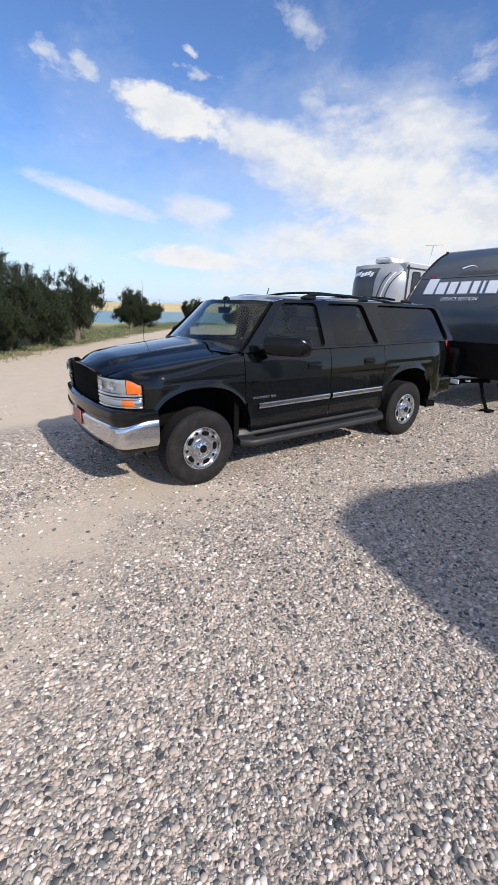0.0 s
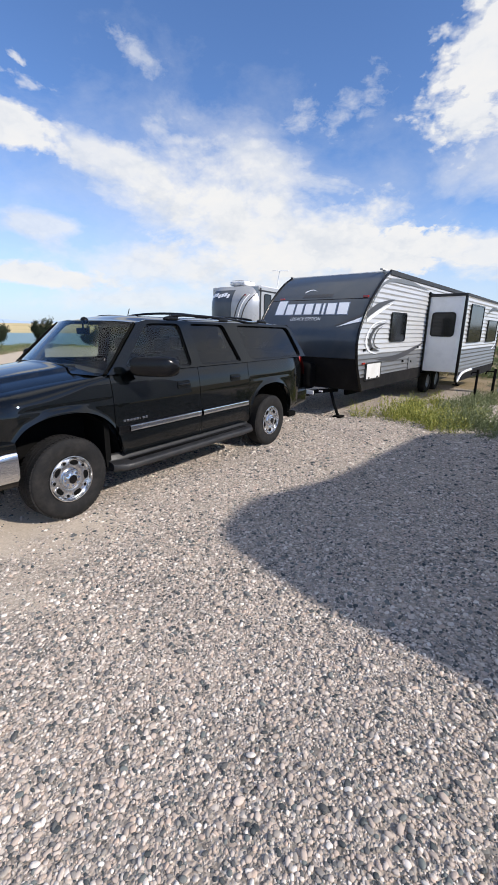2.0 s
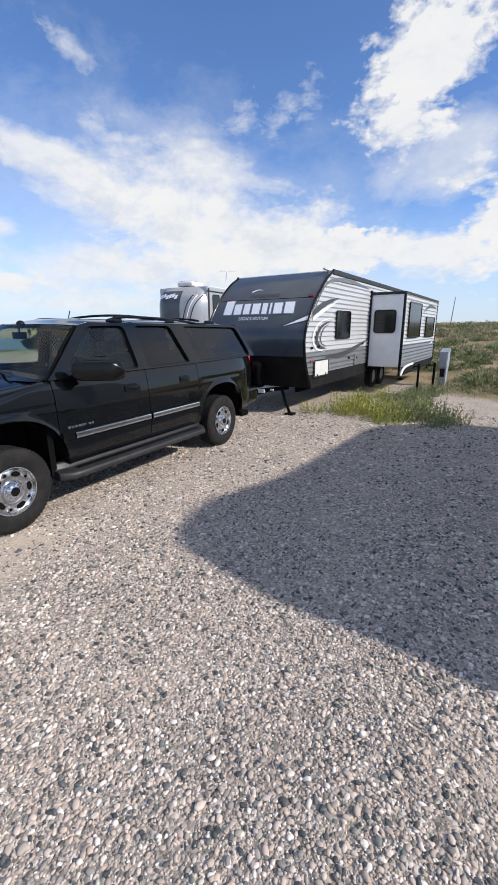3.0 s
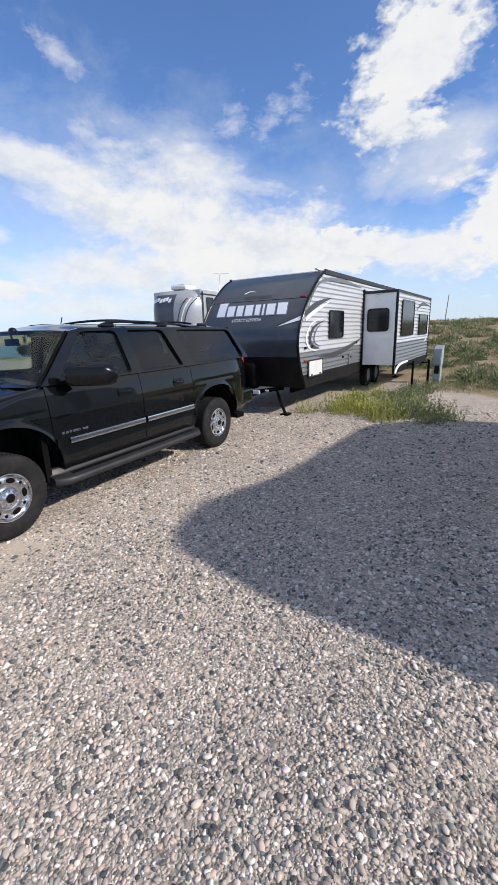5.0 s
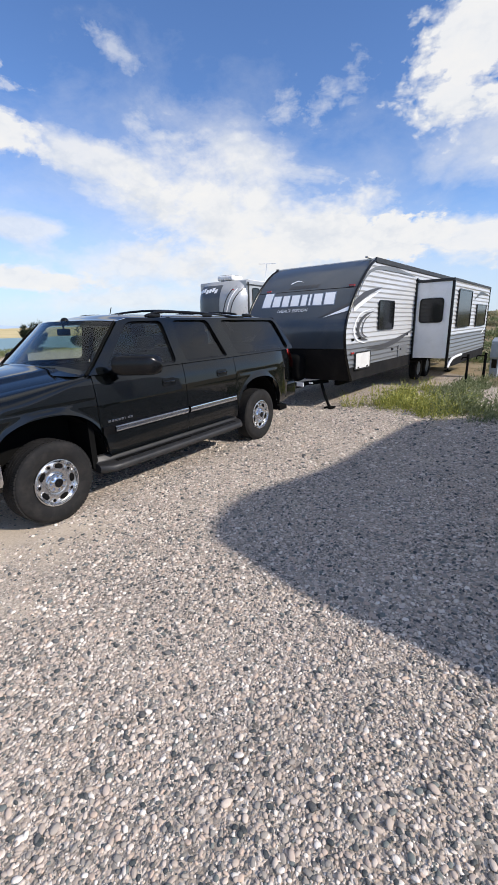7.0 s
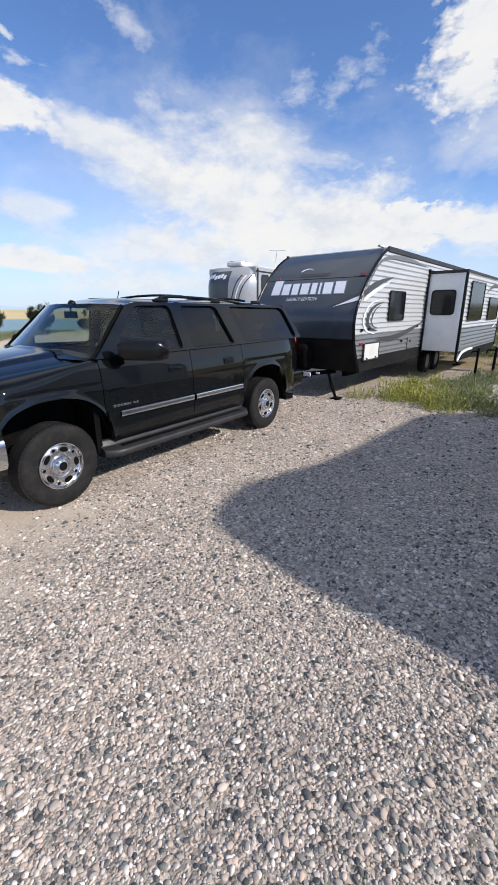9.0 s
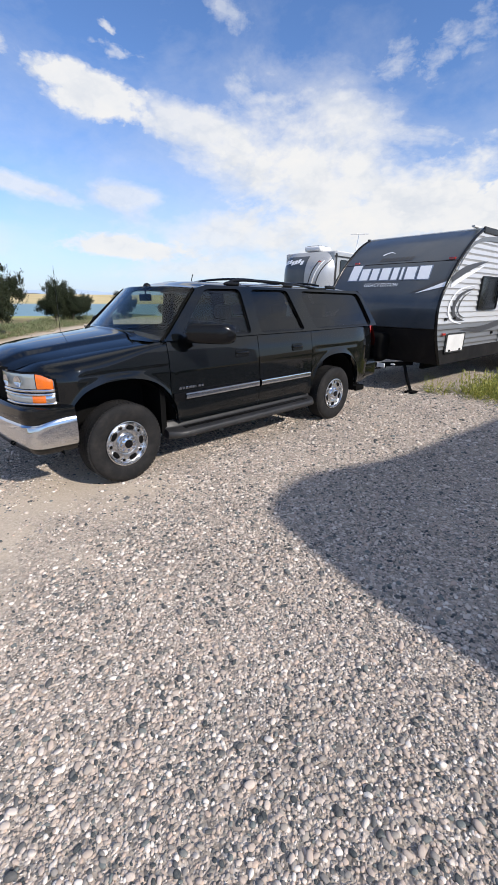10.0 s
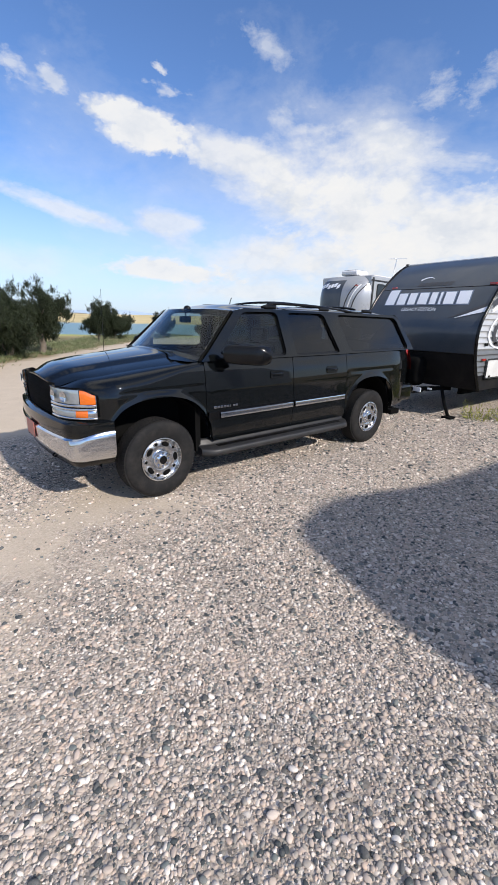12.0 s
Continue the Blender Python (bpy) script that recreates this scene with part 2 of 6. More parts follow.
def ground_material():
    """Gravel pad, sandy track, scrub soil, far grass and dry fields, told apart by place."""
    m, t, b = material("ground_gravel_sand_soil")
    geo = t.nodes.new("ShaderNodeNewGeometry")
    pos = geo.outputs["Position"]
    sep = t.nodes.new("ShaderNodeSeparateXYZ")
    t.links.new(pos, sep.inputs[0])
    x, y, z = sep.outputs
    flat = t.nodes.new("ShaderNodeCombineXYZ")
    t.links.new(x, flat.inputs[0])
    t.links.new(y, flat.inputs[1])
    p = flat.outputs[0]
    wob = math_node(t, "SUBTRACT", noise_node(t, p, 0.9, 5, 0.6).outputs["Fac"], 0.5)

    def cells(scale, stops):
        v = t.nodes.new("ShaderNodeTexVoronoi")
        v.inputs["Scale"].default_value = scale
        v.inputs["Randomness"].default_value = 1.0
        warp = noise_node(t, p, scale * 0.5, 2, 0.5)
        vm = t.nodes.new("ShaderNodeVectorMath")
        vm.operation = "MULTIPLY_ADD"
        t.links.new(warp.outputs["Color"], vm.inputs[0])
        vm.inputs[1].default_value = (0.6 / scale,) * 3
        t.links.new(p, vm.inputs[2])
        t.links.new(vm.outputs[0], v.inputs["Vector"])
        s = t.nodes.new("ShaderNodeSeparateColor")
        t.links.new(v.outputs["Color"], s.inputs[0])
        return ramp_node(t, s.outputs[0], stops, "CONSTANT"), v.outputs["Distance"]

    fine_col, fine_d = cells(76, STONES)
    mid_col, mid_d = cells(42, STONES)
    pick = ramp_node(t, noise_node(t, p, 23, 3, 0.6).outputs["Fac"], ((0.45, 0.0), (0.55, 1.0)))
    gravel = mixed(t, pick, fine_col, mid_col)
    # painted shade between stones: colour darkens towards the cell edges
    gap_shade = mixed(t, pick, ramp_node(t, fine_d, ((0.35, 1.0), (0.8, 0.44))), ramp_node(t, mid_d, ((0.35, 1.0), (0.8, 0.40))))
    gravel = mixed(t, 0.85, gravel, gap_shade, "MULTIPLY")
    dust_n = noise_node(t, p, 1.6, 6, 0.62, 0.3).outputs["Fac"]
    gravel = mixed(t, ramp_node(t, dust_n, ((0.36, 0.14), (0.75, 0.56))), gravel, (0.60, 0.505, 0.41))
    # sand: the track beyond the pad, and the tyre-worn streak beside the vehicle
    sand_n = noise_node(t, p, 3.1, 6, 0.6).outputs["Fac"]
    sand_g = noise_node(t, p, 70, 4, 0.7).outputs["Fac"]
    sand = mixed(t, sand_n, (0.52, 0.432, 0.33), (0.66, 0.56, 0.44))
    sand = mixed(t, ramp_node(t, sand_g, ((0.35, 0.35), (0.62, 0.0))), sand, (0.32, 0.26, 0.21))
    track = math_node(t, "SUBTRACT", y, math_node(t, "ADD", 2.9, math_node(t, "MULTIPLY", wob, 1.4)))
    track = math_node(t, "MULTIPLY", track, 2.2, clamp=True)
    # streak along a line from (-3.2, -1.2) to (0.6, 0.75)
    lx, ly = 3.8, 1.95
    ln = math.hypot(lx, ly)
    dist = math_node(t, "ADD", math_node(t, "MULTIPLY", math_node(t, "ADD", x, 3.2), -ly / ln), math_node(t, "MULTIPLY", math_node(t, "ADD", y, 1.2), lx / ln))
    along = math_node(t, "ADD", math_node(t, "MULTIPLY", x, lx / ln), math_node(t, "MULTIPLY", y, ly / ln))
    streak = math_node(t, "SUBTRACT", 1.0, math_node(t, "ABSOLUTE", math_node(t, "DIVIDE", math_node(t, "ADD", dist, math_node(t, "MULTIPLY", wob, 1.3)), 1.0)))
    streak = math_node(t, "ADD", streak, math_node(t, "MULTIPLY", math_node(t, "SUBTRACT", dust_n, 0.5), 2.2))
    streak = math_node(t, "MULTIPLY", streak, 1.3, clamp=True)
    streak = math_node(t, "MULTIPLY", streak, math_node(t, "MULTIPLY", math_node(t, "SUBTRACT", 0.9, along), 1.0, clamp=True))
    sandy = math_node(t, "MAXIMUM", track, math_node(t, "MULTIPLY", streak, 0.8))
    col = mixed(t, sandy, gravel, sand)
    # scrub soil past the pad's end and beyond the track
    far_edge = math_node(t, "SUBTRACT", y, math_node(t, "ADD", math_node(t, "MULTIPLY", x, 1.17), 12.3))
    far_edge = math_node(t, "MULTIPLY", math_node(t, "ADD", far_edge, math_node(t, "MULTIPLY", wob, 2.5)), 0.9, clamp=True)
    right_edge = math_node(t, "SUBTRACT", math_node(t, "ADD", x, math_node(t, "MULTIPLY", y, -1.0)), 13.2)
    right_edge = math_node(t, "MULTIPLY", math_node(t, "ADD", right_edge, math_node(t, "MULTIPLY", wob, 2.0)), 1.4, clamp=True)
    right_edge = math_node(t, "MULTIPLY", right_edge, math_node(t, "MULTIPLY", math_node(t, "SUBTRACT", 6.0, y), 0.5, clamp=True))
    scrub_m = math_node(t, "MAXIMUM", far_edge, right_edge)
    sc_n = noise_node(t, p, 0.45, 8, 0.68).outputs["Fac"]
    scrub = ramp_node(t, sc_n, ((0.3, (0.13, 0.12, 0.06)), (0.45, (0.22, 0.18, 0.10)), (0.58, (0.31, 0.24, 0.15)), (0.72, (0.38, 0.30, 0.20))))
    col = mixed(t, scrub_m, col, scrub)
    # far land: bright meadow before the water, dry fields behind it
    r = t.nodes.new("ShaderNodeVectorMath")
    r.operation = "LENGTH"
    t.links.new(p, r.inputs[0])
    r = r.outputs["Value"]
    m_n = noise_node(t, p, 0.03, 6, 0.6).outputs["Fac"]
    meadow = ramp_node(t, m_n, ((0.35, (0.30, 0.32, 0.09)), (0.6, (0.50, 0.48, 0.16))))
    lakeward = math_node(t, "MULTIPLY", math_node(t, "SUBTRACT", y, math_node(t, "MULTIPLY", x, 0.45)), 0.05, clamp=True)
    col = mixed(t, math_node(t, "MULTIPLY", lakeward, math_node(t, "DIVIDE", math_node(t, "SUBTRACT", r, 33.0), 14.0, clamp=True)), col, meadow)
    dry = ramp_node(t, noise_node(t, p, 0.006, 6, 0.6).outputs["Fac"], ((0.35, (0.50, 0.40, 0.20)), (0.65, (0.66, 0.54, 0.30))))
    col = mixed(t, math_node(t, "DIVIDE", math_node(t, "SUBTRACT", r, 330.0), 60.0, clamp=True), col, dry)
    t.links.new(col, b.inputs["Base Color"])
    b.inputs["Roughness"].default_value = 0.95
    b.inputs["Specular IOR Level"].default_value = 0.15
    hgt = math_node(t, "SUBTRACT", 1.0, mixed(t, pick, fine_d, mid_d))
    hgt = math_node(t, "MULTIPLY", hgt, math_node(t, "SUBTRACT", 1.0, math_node(t, "MULTIPLY", sandy, 0.8)))
    bump(t, b, hgt, 0.9, 0.012)
    return m


def paint_material():
    """Dark green-black metallic clear-coated paint with a film of dust."""
    m, t, b = material("dark_metallic_paint")
    co = obj_coord(t)
    flake = noise_node(t, co, 900, 2, 0.5).outputs["Fac"]
    col = ramp_node(t, flake, ((0.35, (0.0020, 0.0026, 0.0030)), (0.7, (0.006, 0.0072, 0.0078))))
    dust = ramp_node(t, noise_node(t, co, 2.4, 7, 0.65, 0.3).outputs["Fac"], ((0.45, 0.0), (0.9, 0.012)))
    col = mixed(t, dust, col, (0.24, 0.21, 0.17))
    t.links.new(col, b.inputs["Base Color"])
    b.inputs["Specular IOR Level"].default_value = 0.0
    b.inputs["Roughness"].default_value = 0.6
    b.inputs["Coat Weight"].default_value, b.inputs["Coat IOR"].default_value = 1.0, 1.48
    t.links.new(ramp_node(t, dust, ((0.0, 0.03), (0.012, 0.07))), b.inputs["Coat Roughness"])
    wave = noise_node(t, co, 3.0, 2, 0.4).outputs["Fac"]
    bump(t, b, wave, 0.05, 0.02)
    return m


def leaf_material(name, a, c):
    m, t, b = material(name)
    g = t.nodes.new("ShaderNodeNewGeometry")
    col = ramp_node(t, g.outputs["Random Per Island"], ((0.0, a), (1.0, c)))
    t.links.new(col, b.inputs["Base Color"])
    b.inputs["Roughness"].default_value = 0.65
    b.inputs["Subsurface Weight"].default_value = 0.0
    tl = t.nodes.new("ShaderNodeBsdfTranslucent")
    t.links.new(col, tl.inputs[0])
    mx = t.nodes.new("ShaderNodeMixShader")
    mx.inputs[0].default_value = 0.25
    t.links.new(b.outputs[0], mx.inputs[1])
    t.links.new(tl.outputs[0], mx.inputs[2])
    t.links.new(mx.outputs[0], t.nodes["Material Output"].inputs[0])
    return m


def water_material():
    m, t, b = material("lake_water")
    geo = t.nodes.new("ShaderNodeNewGeometry")
    n = noise_node(t, geo.outputs["Position"], 0.35, 5, 0.6).outputs["Fac"]
    t.links.new(ramp_node(t, n, ((0.3, (0.10, 0.20, 0.22)), (0.7, (0.16, 0.28, 0.28)))), b.inputs["Base Color"])
    b.inputs["Roughness"].default_value = 0.35
    bump(t, b, n, 0.5, 0.3)
    return m


GROUND = ground_material()
PEBBLE, BIG_PEBBLE = stone_material(), single_stone_material()
PAINT = paint_material()
WATER = water_material()
CHROME = surface("polished_chrome", (0.64, 0.65, 0.67), 0.10, 1.0, 0.06, 6, 60)
ALLOY = surface("machined_alloy", (0.66, 0.67, 0.68), 0.24, 1.0, 0.12, 18, 240, dirt=(0.3, 0.28, 0.26), dirt_amount=0.2)
RUBBER = surface("tyre_rubber", (0.013, 0.013, 0.0135), 0.75, 0, 0.25, 14, 160, 0.0008, dirt=(0.12, 0.105, 0.09), dirt_amount=0.15, spec=0.2)
BLACK = surface("black_plastic", (0.005, 0.005, 0.0055), 0.20, 0, 0.25, 12, 300, 0.0003, spec=0.3)
TRIM_GREY = surface("grey_plastic", (0.014, 0.0145, 0.016), 0.5, 0, 0.2, 10, 300, 0.0004, dirt=(0.2, 0.17, 0.14), dirt_amount=0.08)
UNDER = surface("underbody_steel", (0.006, 0.006, 0.006), 0.9, 0.0, 0.35, 8, 60, spec=0.05)
INTERIOR = surface("grey_cloth_interior", (0.035, 0.035, 0.036), 0.85, 0, 0.2, 8, 200, 0.0006)
CLEAR_GLASS = glass("windscreen_glass", (0.80, 0.88, 0.84))
TINT_GLASS = glass("privacy_glass", (0.05, 0.053, 0.055))
DOOR_GLASS = glass("front_door_glass", (0.42, 0.48, 0.46))
LAMP_GLASS = surface("clear_lamp_lens", (0.40, 0.44, 0.46), 0.10, 0.5, 0.12, 25, 130, coat=1.0)
AMBER = surface("amber_lamp_lens", (0.72, 0.145, 0.008), 0.2, 0.0, 0.15, 30, 90, coat=1.0)
RED_LENS = surface("red_lamp_lens", (0.35, 0.02, 0.015), 0.2, 0.0, 0.15, 30, 90, coat=1.0)
WHITE_GEL = surface("white_fibreglass", (0.84, 0.85, 0.86), 0.28, 0, 0.04, 3, 90, dirt=(0.5, 0.48, 0.45), dirt_amount=0.25)
SIDING = surface("white_ribbed_aluminium", (0.50, 0.51, 0.52), 0.33, 0.15, 0.05, 3, 80, dirt=(0.45, 0.43, 0.4), dirt_amount=0.3)
SIDING_GREY = surface("grey_ribbed_aluminium", (0.15, 0.155, 0.16), 0.36, 0.15, 0.08, 3, 80)
CHARCOAL = surface("charcoal_gelcoat", (0.045, 0.058, 0.075), 0.32, 0, 0.12, 2.2, 90, coat=0.35, dirt=(0.16, 0.15, 0.14), dirt_amount=0.25)
SKIRT = surface("dark_skirt_metal", (0.009, 0.009, 0.010), 0.8, 0.0, 0.2, 4, 80, spec=0.15, dirt=(0.08, 0.07, 0.06), dirt_amount=0.15)
SILVER = surface("silver_gelcoat", (0.42, 0.43, 0.44), 0.3, 0.3, 0.08, 2, 80)
DECAL_WHITE = surface("white_decal", (0.80, 0.82, 0.86), 0.35, 0, 0.04, 12, 90)
DECAL_DARK = surface("dark_decal", (0.05, 0.05, 0.055), 0.35, 0, 0.12, 12, 90)
DECAL_BLUE = surface("slate_blue_decal", (0.16, 0.20, 0.27), 0.35, 0, 0.1, 12, 90)
DARK_GLASS = surface("dark_window_glass", (0.006, 0.0065, 0.007), 0.12, 0, 0.2, 3, 50)
ROOF_WHITE = surface("white_rubber_roof", (0.66, 0.66, 0.64), 0.6, 0, 0.08, 4, 60, dirt=(0.35, 0.33, 0.3), dirt_amount=0.4)
GALV = surface("weathered_galvanised_steel", (0.34, 0.39, 0.45), 0.5, 0.25, 0.16, 7, 120, dirt=(0.3, 0.27, 0.24), dirt_amount=0.3)
BARK = surface("grey_bark", (0.20, 0.165, 0.13), 0.9, 0, 0.35, 14, 80, 0.004)
JUNIPER = leaf_material("juniper_foliage", (0.010, 0.018, 0.008), (0.042, 0.058, 0.022))
WEED = leaf_material("yellow_green_weeds", (0.14, 0.18, 0.035), (0.50, 0.48, 0.12))
WEED_DARK = leaf_material("green_weeds", (0.09, 0.12, 0.045), (0.27, 0.30, 0.15))
SAGE = leaf_material("grey_green_sagebrush", (0.15, 0.145, 0.075), (0.44, 0.39, 0.24))
HILL = surface("far_dark_hill", (0.16, 0.15, 0.13), 0.95, 0, 0.3, 0.01, 0.05)
# distance haze is put into the mountain's pale blue colour
MOUNTAIN = surface("far_hazed_mountain", (0.40, 0.50, 0.62), 0.95, 0, 0.06, 0.002, 0.01)
WOOD = surface("weathered_pole_wood", (0.17, 0.14, 0.11), 0.9, 0, 0.25, 9, 60)
PLATE = surface("red_white_plate", (0.46, 0.16, 0.13), 0.45, 0, 0.3, 30, 90)


# ---- mesh helpers ----
def part(name, bm, mat, parent=None, label="", smooth=None):
    """One mesh object from a bmesh, under a thing or a part."""
    me = bpy.data.meshes.new(name)
    bmesh.ops.recalc_face_normals(bm, faces=bm.faces)
    if smooth is not None:
        for f in bm.faces:
            f.smooth = True
        for e in bm.edges:
            if len(e.link_faces) == 2 and e.calc_face_angle(0) > radians(smooth):
                e.smooth = False
    bm.to_mesh(me)
    bm.free()
    me.materials.append(mat)
    ob = new(name, me)
    if parent is not None:
        ob.parent = parent
    if label:
        ob["label"] = label
    return ob


def thing(name, m, label, category, group="", kind=""):
    ob = new(name)
    ob.matrix_world = m
    return tagged(ob, label, category, group, kind)


def box(lo, hi, bevel=0.0, seg=2, bm=None):
    own = bmesh.new()
    bmesh.ops.create_cube(own, size=1)
    for v in own.verts:
        v.co = Vector([l + (c + 0.5) * (h - l) for c, l, h in zip(v.co, lo, hi)])
    if bevel:
        bmesh.ops.bevel(own, geom=own.edges[:], offset=bevel, segments=seg, profile=0.5, affect="EDGES", clamp_overlap=True)
    return own if bm is None else joined(bm, own)


def joined(bm, other, m=None):
    """Adds the mesh other to bm."""
    me = bpy.data.meshes.new("tmp")
    if m is not None:
        other.transform(m)
    other.to_mesh(me)
    other.free()
    bm.from_mesh(me)
    bpy.data.meshes.remove(me)
    return bm


def tube(points, radius, seg=8, bm=None, caps=True, taper=None):
    """A round bar along points."""
    own = bmesh.new()
    pts = [Vector(p) for p in points]
    rings = []
    side = None
    for i, p in enumerate(pts):
        d = (pts[min(i + 1, len(pts) - 1)] - pts[max(i - 1, 0)]).normalized()
        if side is None:
            side = d.orthogonal().normalized()
        side = (side - d * side.dot(d)).normalized()
        up = d.cross(side)
        r = radius if taper is None else radius + (taper - radius) * i / (len(pts) - 1)
        rings.append([own.verts.new(p + (side * math.cos(a) + up * math.sin(a)) * r) for a in [2 * math.pi * k / seg for k in range(seg)]])
    for a, b in zip(rings, rings[1:]):
        for k in range(seg):
            own.faces.new((a[k], a[(k + 1) % seg], b[(k + 1) % seg], b[k]))
    if caps:
        own.faces.new(rings[0])
        own.faces.new(rings[-1])
    return own if bm is None else joined(bm, own)


def revolve(profile, seg=48, axis="Y"):
    """A turned body: profile of (radius, along)."""
    bm = bmesh.new()
    rings = []
    for k in range(seg):
        a = 2 * math.pi * k / seg
        ring = []
        for r, h in profile:
            ring.append(bm.verts.new((r * math.cos(a), h, r * math.sin(a)) if axis == "Y" else (r * math.cos(a), r * math.sin(a), h)))
        rings.append(ring)
    for k in range(seg):
        a, b = rings[k], rings[(k + 1) % seg]
        for i in range(len(profile) - 1):
            bm.faces.new((a[i], a[i + 1], b[i + 1], b[i]))
    bmesh.ops.remove_doubles(bm, verts=bm.verts, dist=1e-5)
    return bm


def loft(rows, closed=False):
    """A sheet through rows of points."""
    bm = bmesh.new()
    vs = [[bm.verts.new(p) for p in row] for row in rows]
    for a, b in zip(vs, vs[1:]):
        n = len(a)
        for i in range(n if closed else n - 1):
            q = (a[i], a[(i + 1) % n], b[(i + 1) % n], b[i])
            bm.faces.new(q)
    return bm


def thick(bm, depth):
    """Gives a sheet thickness."""
    bmesh.ops.recalc_face_normals(bm, faces=bm.faces)
    bmesh.ops.solidify(bm, geom=bm.faces[:] + bm.edges[:] + bm.verts[:], thickness=depth)
    return bm


def mirror_y(bm, centre):
    for v in bm.verts:
        v.co.y = 2 * centre - v.co.y
    return bm


def rounded(points, radius, seg=5):
    """A polygon (2D) with rounded corners."""
    out = []
    n = len(points)
    for i in range(n):
        p, a, b = Vector(points[i]), Vector(points[i - 1]), Vector(points[(i + 1) % n])
        da, db = (a - p), (b - p)
        r = min(radius, da.length * 0.45, db.length * 0.45)
        s, e = p + da.normalized() * r, p + db.normalized() * r
        for k in range(seg + 1):
            u = k / seg
            out.append(s * (1 - u) ** 2 + p * 2 * u * (1 - u) + e * u ** 2)
    return out


def plate(outline, holes, place, depth=0.0):
    """A flat sheet with holes, laid by place(u, v)."""
    bm = bmesh.new()
    edges = []
    for loop in (outline, *holes):
        vs = [bm.verts.new((p[0], p[1], 0)) for p in loop]
        edges += [bm.edges.new((vs[i], vs[(i + 1) % len(vs)])) for i in range(len(vs))]
    bmesh.ops.triangle_fill(bm, edges=edges, use_beauty=True)
    if depth:
        thick(bm, depth)
        zs = [v.co.z for v in bm.verts]
        sign = -1 if max(zs) > 1e-6 else 1
    for v in bm.verts:
        v.co = Vector(place(v.co.x, v.co.y, abs(v.co.z)))
    return bm


def ring_frame(outline, inner, place, depth):
    """A frame between two outlines of as many points."""
    bm = bmesh.new()
    n = len(outline)
    loops = [[bm.verts.new(place(p[0], p[1], d)) for p in loop] for loop, d in ((outline, 0), (outline, depth), (inner, depth), (inner, 0))]
    for a, b in zip(loops, loops[1:] + loops[:1]):
        for i in range(n):
            bm.faces.new((a[i], a[(i + 1) % n], b[(i + 1) % n], b[i]))
    return bm


def shrink(points, d):
    """Moves an outline's points inwards by d."""
    n = len(points)
    pts = [Vector(p) for p in points]
    area = sum(pts[i].x * pts[(i + 1) % n].y - pts[(i + 1) % n].x * pts[i].y for i in range(n))
    out = []
    for i in range(n):
        e = (pts[(i + 1) % n] - pts[i - 1])
        nrm = Vector((-e.y, e.x)).normalized() * (1 if area > 0 else -1)
        out.append(pts[i] + nrm * d)
    return out


def smoothstep(a, b, v):
    u = min(1, max(0, (v - a) / (b - a)))
    return u * u * (3 - 2 * u)


# ---- ground ----
def land(x, y):
    """Height of the land."""
    h = 0.10 * smoothstep(-2.2, -3.6, y) * smoothstep(6, 3, abs(x))
    r = math.hypot(x, y)
    a = math.degrees(math.atan2(x, y))
    # the land falls to the lake, and rises as a brushy slope past the trailer
    to_lake = smoothstep(72, 50, a) * smoothstep(-100, -70, a)
    h += to_lake * (-8.5 * smoothstep(26, 200, r) + 17.0 * smoothstep(420, 1500, r))
    slope = smoothstep(62, 82, a) * smoothstep(175, 150, a)
    h += slope * (1.9 * smoothstep(14, 70, r) + 3.0 * smoothstep(75, 300, r))
    h += 0.10 * smoothstep(14, 30, r) * noise.noise(Vector((x * 0.12, y * 0.12, 3)))
    return h


def make_ground():
    rings = [0.0] + [0.5 * 1.085 ** k for k in range(109)]
    n = 240
    bm = bmesh.new()
    rows = []
    for r in rings[1:]:
        rows.append([bm.verts.new((r * math.sin(2 * math.pi * k / n), r * math.cos(2 * math.pi * k / n), 0)) for k in range(n)])
    mid = bm.verts.new((0, 0, 0))
    for k in range(n):
        bm.faces.new((mid, rows[0][k], rows[0][(k + 1) % n]))
    for a, b in zip(rows, rows[1:]):
        for k in range(n):
            bm.faces.new((a[k], b[k], b[(k + 1) % n], a[(k + 1) % n]))
    for v in bm.verts:
        v.co.z = land(v.co.x, v.co.y)
    g = part("ground", bm, GROUND, smooth=60)
    return tagged(g, "gravel pad with worn sand, scrub soil and far meadow", "ground", kind="structure")


ground = make_ground()
bm = bmesh.new()
bmesh.ops.create_circle(bm, cap_ends=True, segments=64, radius=600)
for v in bm.verts:
    v.co.z = -7.0
water = tagged(part("water", bm, WATER), "flat blue-green lake beyond the meadow", "lake", kind="structure")


def far_ridge(name, mat, dist, a0, a1, base, height, seed, label):
    rows = [[], []]
    for k in range(81):
        u = k / 80
        a = radians(a0 + (a1 - a0) * u)
        h = height * math.sin(math.pi * u) ** 0.7 * (0.75 + 0.5 * noise.noise(Vector((u * 5, seed, 0))))
        rows[0].append((dist * math.sin(a), dist * math.cos(a), base))
        rows[1].append(((dist + 300) * math.sin(a), (dist + 300) * math.cos(a), base + max(h, 0)))
    return tagged(part(name, loft(rows), mat, smooth=80), label, "hill", kind="structure")


far_ridge("backdrop_hill", HILL, 1500, 5, 20.5, 4, 14, 1.3, "low dark hill on the skyline")
far_ridge("backdrop_mountain", MOUNTAIN, 3800, 8, 42, -10, 110, 4.7, "mountain far away, haze painted in as faint blue")


# ---- the vehicle: nose towards -x, near side at y = 0 ----
YC = 1.02                      # middle of the vehicle
WHEELS_X = (0.0, 3.302)
ARCH = ((0.01, 0.39, 0.60), (3.34, 0.39, 0.575))


